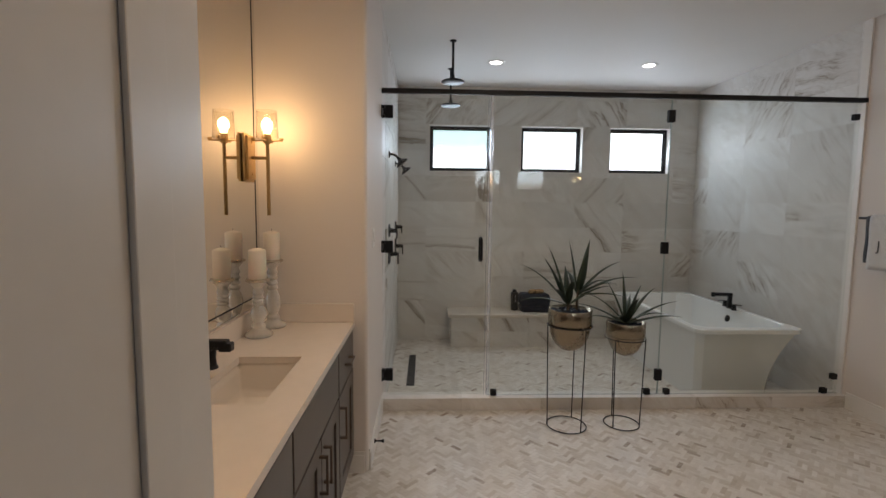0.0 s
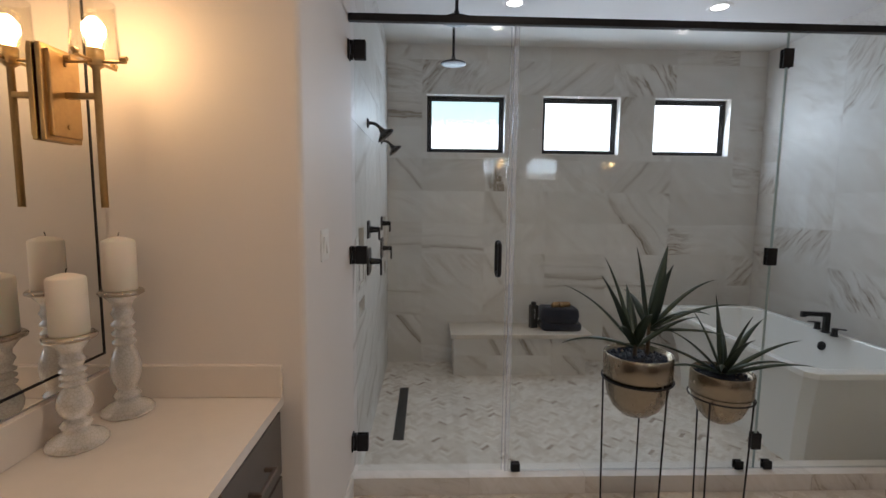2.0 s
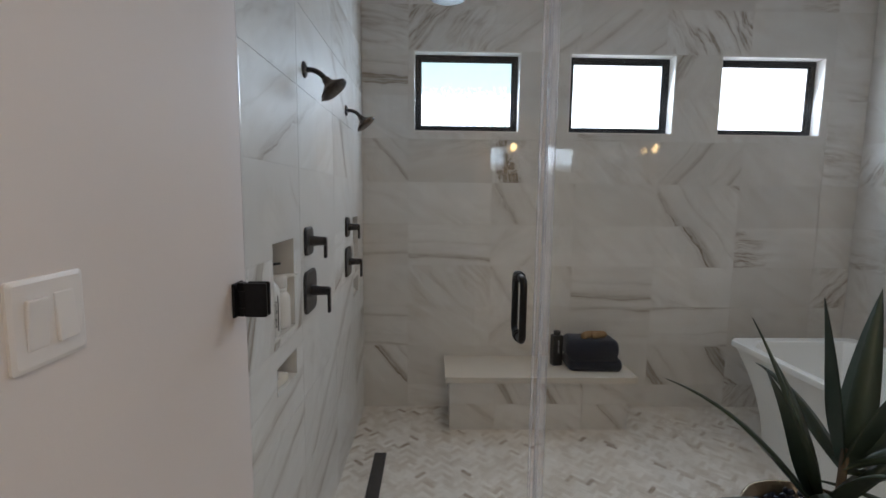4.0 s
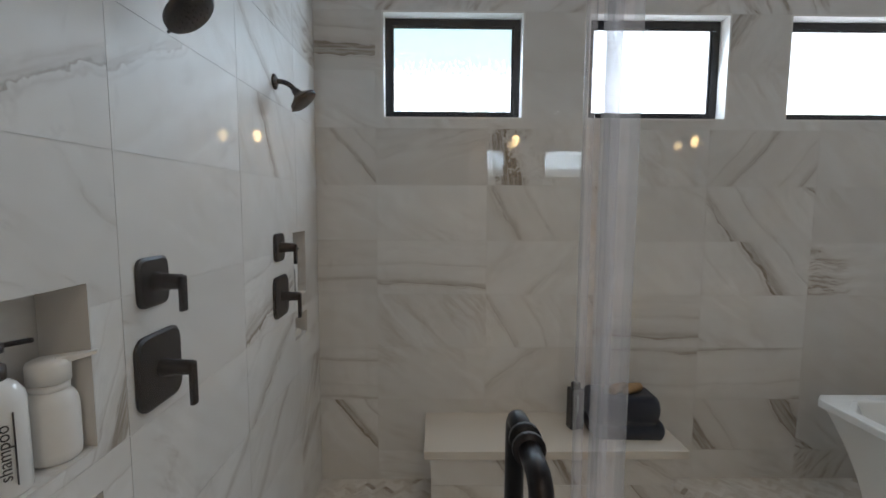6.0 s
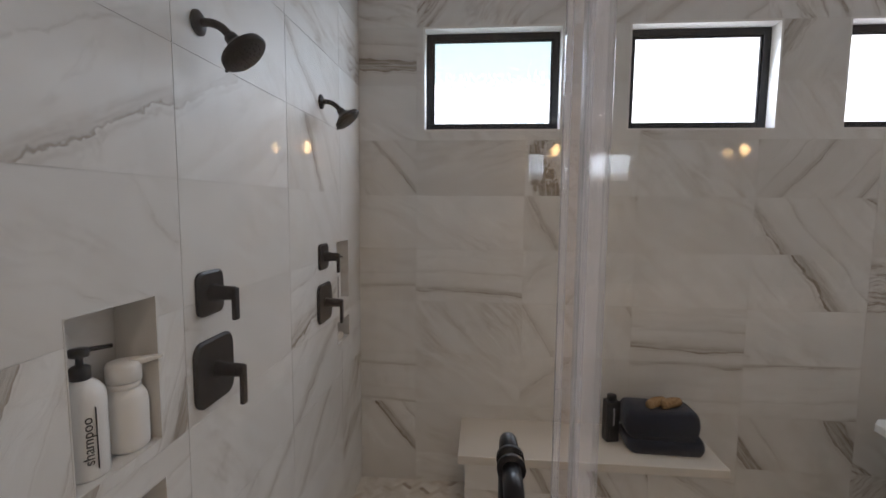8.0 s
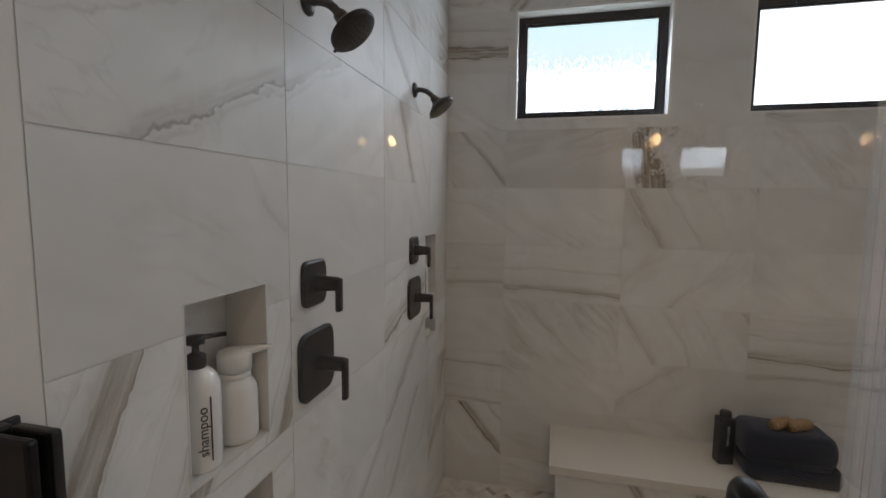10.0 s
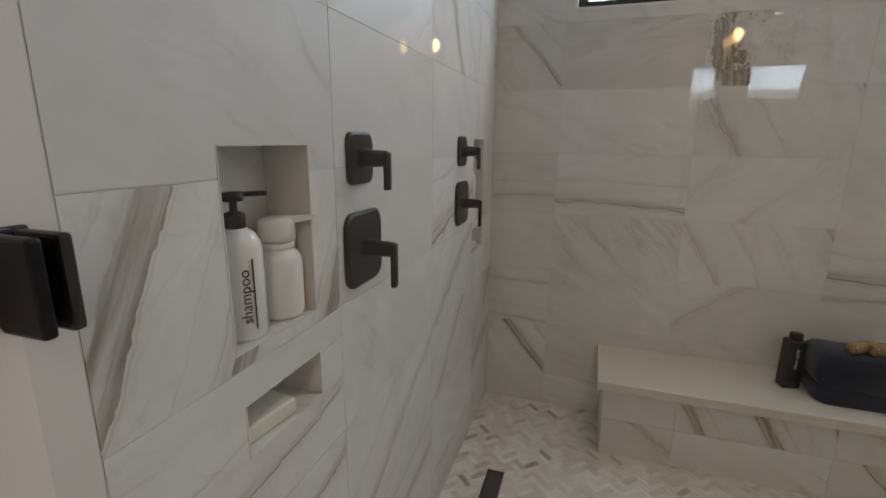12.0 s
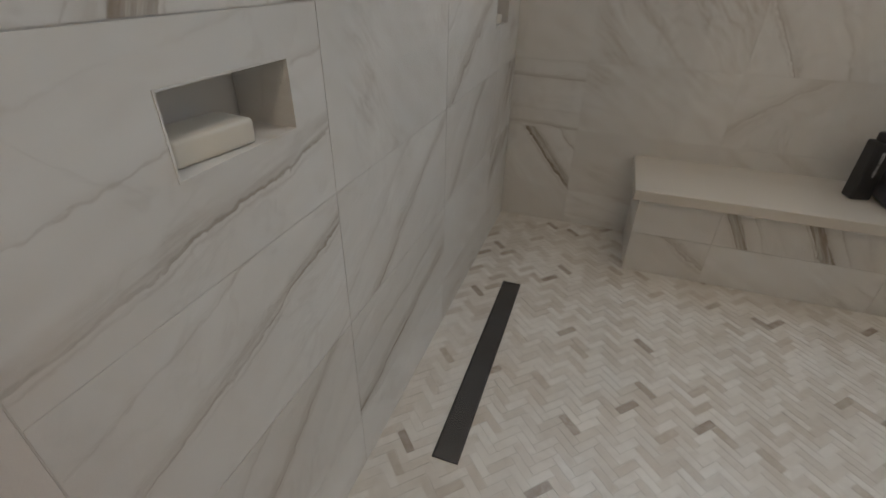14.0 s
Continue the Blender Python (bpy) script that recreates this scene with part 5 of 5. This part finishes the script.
L2 = [(0, 175, 42, 0.34, 0.028, 30), (0, 160, 60, 0.36, 0.026, 30), (0, 195, 66, 0.34, 0.026, 34), (0, 150, 20, 0.29, 0.030, 16), (0, 90, 10, 0.33, 0.022, 10), (0, 20, 36, 0.33, 0.028, 30),
      (0, 0, 56, 0.37, 0.026, 26), (0, 345, 68, 0.35, 0.028, 28), (0, 320, 50, 0.26, 0.028, 45), (0, 270, 28, 0.27, 0.034, 35), (0, 235, 50, 0.24, 0.030, 50), (0, 60, 40, 0.28, 0.026, 40), (0, 300, 15, 0.28, 0.032, 15)]
planter(0.943, 3.055, 0.850, 0.149, 0.735, 0.553, L1, [(-0.02, -0.01, 0.10), (0.055, 0.03, 0.17)], 177, "tall")
planter(1.352, 3.075, 0.756, 0.133, 0.640, 0.508, L2, [(0.0, 0.0, 0.055)], 220, "shorter")

# ---- tiles ----
TW, TH, GAP = 0.612, 0.305, 0.0012
ROWS_Z = [PAN] + [0.092 + 0.3065 * k for k in range(10)] + [CEIL]
tile_meshes = {}


def tile(parent, wallm, u0, u1, v0, v1, kind, holes=(), name="tile"):
    """One wall tile, set in the wall's frame round its own middle."""
    cu, cv = (u0 + u1) / 2, (v0 + v1) / 2
    w, h = (u1 - u0) / 2 - GAP, (v1 - v0) / 2 - GAP
    if w < 0.01 or h < 0.01:
        return
    hs = [(a - cu, b - cu, c - cv, d - cv) for a, b, c, d in holes if a < u1 and b > u0 and c < v1 and d > v0]
    key = (round(w, 4), round(h, 4), kind)
    if hs or key not in tile_meshes:
        bm = sheet(-w, w, -h, h, hs, 0.008)
        if not bm.faces:
            bm.free()
            return
        me = bpy.data.meshes.new(name)
        bm.to_mesh(me)
        bm.free()
        me.materials.append(M_TILE[kind])
        if not hs:
            tile_meshes[key] = me
    else:
        me = tile_meshes[key]
    ob = new(name, me)
    ob.parent = parent
    ob.matrix_basis = parent.matrix_basis.inverted() @ wallm @ Matrix.Translation((cu, cv, 0))


HEROES = {
    # wall, row, column: a point on the vein, its slope, veins a metre, width, strength
    ("b", 1, 0): (-0.23, 0.25, 50, 2.6, 1.3, 1.0), ("b", 4, 4): (2.04, 1.165, 52, 2.0, 1.4, 1.0), ("b", 4, 1): (0.23, 1.045, 2, 3.0, 0.9, 0.85), ("b", 3, 3): (1.45, 0.750, 2, 3.0, 1.2, 0.9),
    ("b", 2, 3): (1.45, 0.675, 1, 3.2, 0.8, 0.8), ("b", 2, 4): (2.05, 0.685, -2, 3.2, 0.7, 0.8), ("b", 4, 0): (-0.24, 1.09, 0, 4.5, 0.9, 0.6), ("b", 2, 0): (-0.24, 0.62, 1, 4.5, 0.8, 0.6),
    ("b", 6, 2): (0.60, 1.78, 84, 1.5, 1.5, 0.95), ("b", 8, 0): (-0.24, 2.285, 2, 2.4, 1.6, 0.9), ("b", 8, 4): (1.93, 2.36, -58, 1.8, 1.6, 0.85), ("b", 5, 4): (1.85, 1.39, 52, 2.0, 1.0, 0.85),
    ("b", 5, 2): (0.62, 1.46, 60, 2.0, 0.7, 0.6), ("b", 3, 2): (0.61, 0.86, 60, 2.0, 0.6, 0.55), ("b", 6, 0): (-0.22, 1.78, 48, 3.2, 1.0, 0.7), ("b", 4, 2): (0.95, 1.16, -45, 1.5, 0.3, 0.4),
    ("b", 1, 4): (2.25, 0.27, 55, 2.0, 1.6, 0.95), ("b", 9, 2): (0.80, 2.70, -35, 4.0, 0.8, 0.6), ("b", 9, 3): (1.45, 2.72, -38, 3.6, 0.8, 0.6), ("b", 6, 4): (2.05, 1.78, -50, 3.4, 1.0, 0.7), ("b", 2, 2): (0.72, 0.60, -40, 1.4, 0.5, 0.3),
    ("l", 4, 0): (3.525, 1.16, -64, 4.2, 2.2, 0.85), ("l", 3, 0): (3.75, 0.775, -9, 3.0, 0.9, 0.75), ("l", 2, 0): (3.72, 0.56, -16, 3.0, 0.8, 0.75), ("l", 1, 0): (3.70, 0.25, -34, 3.0, 0.8, 0.65),
    ("l", 6, 0): (3.80, 1.71, -25, 2.0, 0.7, 0.55), ("l", 6, 1): (4.15, 1.86, -28, 2.0, 0.6, 0.5), ("l", 2, 1): (4.30, 0.50, -30, 2.4, 0.9, 0.6), ("l", 1, 1): (4.25, 0.15, -10, 2.8, 1.2, 0.9), ("l", 4, 2): (4.85, 1.045, -16, 1.6, 1.2, 0.9), ("l", 3, 2): (4.85, 0.82, -30, 1.8, 0.7, 0.85),
    ("l", 6, 2): (4.80, 1.78, 58, 1.8, 0.8, 0.85), ("l", 7, 2): (4.78, 2.05, 35, 2.0, 0.7, 0.7), ("l", 2, 2): (4.85, 0.55, -40, 2.6, 0.8, 0.7),
    ("n", 1, 1): (0.86, 0.19, 62, 4.0, 1.6, 1.0), ("n", 0, 2): (1.30, 0.02, 50, 3.0, 1.2, 0.9), ("n", 0, 0): (0.42, 0.03, 35, 2.0, 0.6, 0.6), ("n", 1, 2): (1.33, 0.20, 35, 2.2, 0.6, 0.5)}


def hero(wall, r, c, cu, cv):
    """The material of a tile that has a vein at a known place; its name in the table of tile materials, or None."""
    if (wall, r, c) not in HEROES:
        return None
    u, v, ang, count, wide, strength = HEROES[wall, r, c]
    key = "%s_%d_%d" % (wall, r, c)
    M_TILE[key] = marble("marble_vein", ang, count, strength, 0.6, 0.75 if abs(ang) > 80 else 0.20, (0.19, 0.155, 0.12), 0.0, wide * (1.25 if wide > 1.45 else 1.0), (u - cu, v - cv))
    return key


rt = random.Random(4)
KINDS = ["plain", "plain", "faint", "faint", "level", "down", "up", "storm"]
BACK = {(1, 0): "down", (1, 1): "plain", (2, 0): "level", (2, 1): "faint", (2, 2): "plain", (2, 3): "level", (2, 4): "level", (3, 0): "plain", (3, 1): "faint", (3, 2): "down", (3, 3): "level", (3, 4): "plain",
        (4, 0): "level", (4, 1): "level", (4, 2): "up", (4, 3): "faint", (4, 4): "down", (5, 0): "plain", (5, 1): "plain", (5, 2): "down", (5, 3): "plain", (5, 4): "down", (5, 5): "faint",
        (6, 0): "down", (6, 1): "storm", (6, 2): "storm", (6, 3): "faint", (6, 4): "storm", (7, 0): "plain", (8, 0): "level", (8, 2): "faint", (8, 4): "up", (9, 1): "up", (9, 2): "faint", (9, 3): "up", (0, 0): "plain", (0, 1): "level", (1, 2): "faint", (1, 3): "down", (1, 5): "down"}
us = [XL] + [-0.07 + TW * k for k in range(6)] + [XR]
WH = [(a, b, WZ0, WZ1) for a, b in WIN]
for r in range(len(ROWS_Z) - 1):
    for c in range(len(us) - 1):
        tile(wb, south(YB), us[c], us[c + 1], ROWS_Z[r], ROWS_Z[r + 1], hero("b", r, c, (us[c] + us[c + 1]) / 2, (ROWS_Z[r] + ROWS_Z[r + 1]) / 2) or BACK.get((r, c)) or rt.choice(KINDS), WH)
LEFT = {(4, 0): "up", (3, 0): "faint", (2, 0): "up", (5, 0): "plain", (6, 0): "storm", (7, 0): "storm", (6, 1): "storm", (5, 1): "plain", (4, 1): "plain", (3, 1): "plain", (2, 1): "up", (6, 2): "down", (5, 2): "faint", (4, 2): "up", (3, 2): "up", (1, 0): "faint", (7, 1): "faint", (7, 2): "down", (8, 0): "faint", (8, 1): "faint"}
us = [3.43, 3.963, 4.578, 5.193, YB]
for r in range(len(ROWS_Z) - 1):
    for c in range(4):
        tile(wl, east(XL), us[c], us[c + 1], ROWS_Z[r], ROWS_Z[r + 1], hero("l", r, c, (us[c] + us[c + 1]) / 2, (ROWS_Z[r] + ROWS_Z[r + 1]) / 2) or LEFT.get((r, c)) or rt.choice(KINDS), NICHES)
RIGHT = {(9, 2): "up", (8, 2): "up", (7, 3): "down", (5, 3): "level", (4, 1): "up", (6, 0): "up", (3, 2): "down"}
us = [-YB, -5.30, -4.69, -4.08, -3.46, -3.43]
for r in range(len(ROWS_Z) - 1):
    for c in range(5):
        tile(wr, west(XR), us[c], us[c + 1], ROWS_Z[r], ROWS_Z[r + 1], RIGHT.get((r, c)) or rt.choice(["plain", "plain", "faint", "faint", "level"]))
# tile edges, niche linings, curb and bench cladding
structure(obj("trim_tile_edge", box(XR - 0.014, XR, 3.36, 3.429, 0.096, CEIL), M_TRIM), "white tile edge trim", "trim")
for h in NICHES:
    part("niche_lining", frame_bm(h[0], h[1], h[2], h[3], 0.003, 0.099), M_TILE["faint"], wl, "marble niche lining", wl.matrix_basis.inverted() @ east(XL + 0.001))
u = XL
k = 0
while u < XR - 0.02:
    u2 = min(u + TW, XR)
    kind = ["plain", "faint", "plain", "faint", "down", "level"][k % 6]
    tile(curb, south(3.3145), u, u2, 0.0, 0.094, kind, name="curb_tile")
    tile(curb, north(3.4435), -u2, -u, PAN, 0.094, kind, name="curb_tile")
    tile(curb, Matrix.Translation((0, 0, 0.0945)), u, u2, 3.314, 3.444, "plain", name="curb_tile")
    u, k = u2, k + 1
us = [0.24, 0.549, 1.156, 1.478]
for c in range(3):
    for r, (v0, v1) in enumerate(((PAN, 0.099), (0.099, 0.275))):
        tile(bench, south(5.2045), us[c], us[c + 1], v0, v1, hero("n", r, c, (us[c] + us[c + 1]) / 2, (v0 + v1) / 2) or "plain")
for v0, v1 in ((PAN, 0.099), (0.099, 0.275)):
    tile(bench, west(0.2395), -YB, -5.205, v0, v1, "plain")
    tile(bench, east(1.4785), 5.205, YB, v0, v1, "faint")

# ---- herringbone floors ----
CL, CW = 0.0762, 0.0254


def herringbone(parent, x0, x1, y0, y1, z, near, keep_out=()):
    """Chips at 45 degrees: those inside the near stretch are parts, the rest one joined mesh."""
    me = bpy.data.meshes.new("mosaic_chip")
    bm = sheet(-CL / 2 + 0.0007, CL / 2 - 0.0007, -CW / 2 + 0.0007, CW / 2 - 0.0007, (), 0.004)
    bm.to_mesh(me)
    bm.free()
    me.materials.append(M_CHIP)
    verts, faces = [], []
    q = math.sqrt(0.5)
    rg = random.Random(11)
    cx, cy, span = (x0 + x1) / 2, (y0 + y1) / 2, int((x1 - x0 + y1 - y0) / CW / 1.3)
    base = [(-CL / 2 + 0.0007, -CW / 2 + 0.0007), (CL / 2 - 0.0007, -CW / 2 + 0.0007), (CL / 2 - 0.0007, CW / 2 - 0.0007), (-CL / 2 + 0.0007, CW / 2 - 0.0007)]
    count = 0
    for i in range(-span, span):
        for j in range(-span, span):
            s = (i - j) % 6
            if s == 0:
                a, b, ang = (i + 1.5) * CW, (j + 0.5) * CW, 0
            elif s == 3:
                a, b, ang = (i + 0.5) * CW, (j - 0.5) * CW, 90
            else:
                continue
            x, y = cx + q * (a - b), cy + q * (a + b)
            if not (x0 < x < x1 and y0 < y < y1) or any(k[0] < x < k[1] and k[2] < y < k[3] for k in keep_out):
                continue
            dz = rg.uniform(-0.0004, 0.0004)
            if near[0] < x < near[1] and near[2] < y < near[3] and count < 300:
                ob = new("mosaic_chip", me)
                ob.parent = parent
                ob.matrix_basis = pose(x, y, z + dz, rg.uniform(-0.3, 0.3), rg.uniform(-0.3, 0.3), 45 + ang)
                count += 1
                continue
            ca, sa = math.cos(radians(45 + ang)), math.sin(radians(45 + ang))
            n = len(verts)
            for zz in (z + dz, z - 0.004):
                verts += [(x + ca * u - sa * v, y + sa * u + ca * v, zz) for u, v in base]
            faces += [(n, n + 1, n + 2, n + 3)] + [(n + 4 + k, n + 4 + (k + 1) % 4, n + (k + 1) % 4, n + k) for k in range(4)]
    rest = bpy.data.meshes.new("mosaic")
    rest.from_pydata(verts, [], faces)
    rest.materials.append(M_CHIP)
    ob = new("mosaic", rest)
    ob.parent = parent
    tagged(ob, kind="stuff")


herringbone(fs, XL - 0.005, XR + 0.005, 3.445, YB + 0.005, PAN, (-0.40, 0.56, 3.95, 4.56), [(-0.235, -0.169, 4.04, 4.91)])
herringbone(fb, XM, XR + 0.005, 0.31, 3.312, 0.0, (0.2, 1.15, 2.55, 3.18))
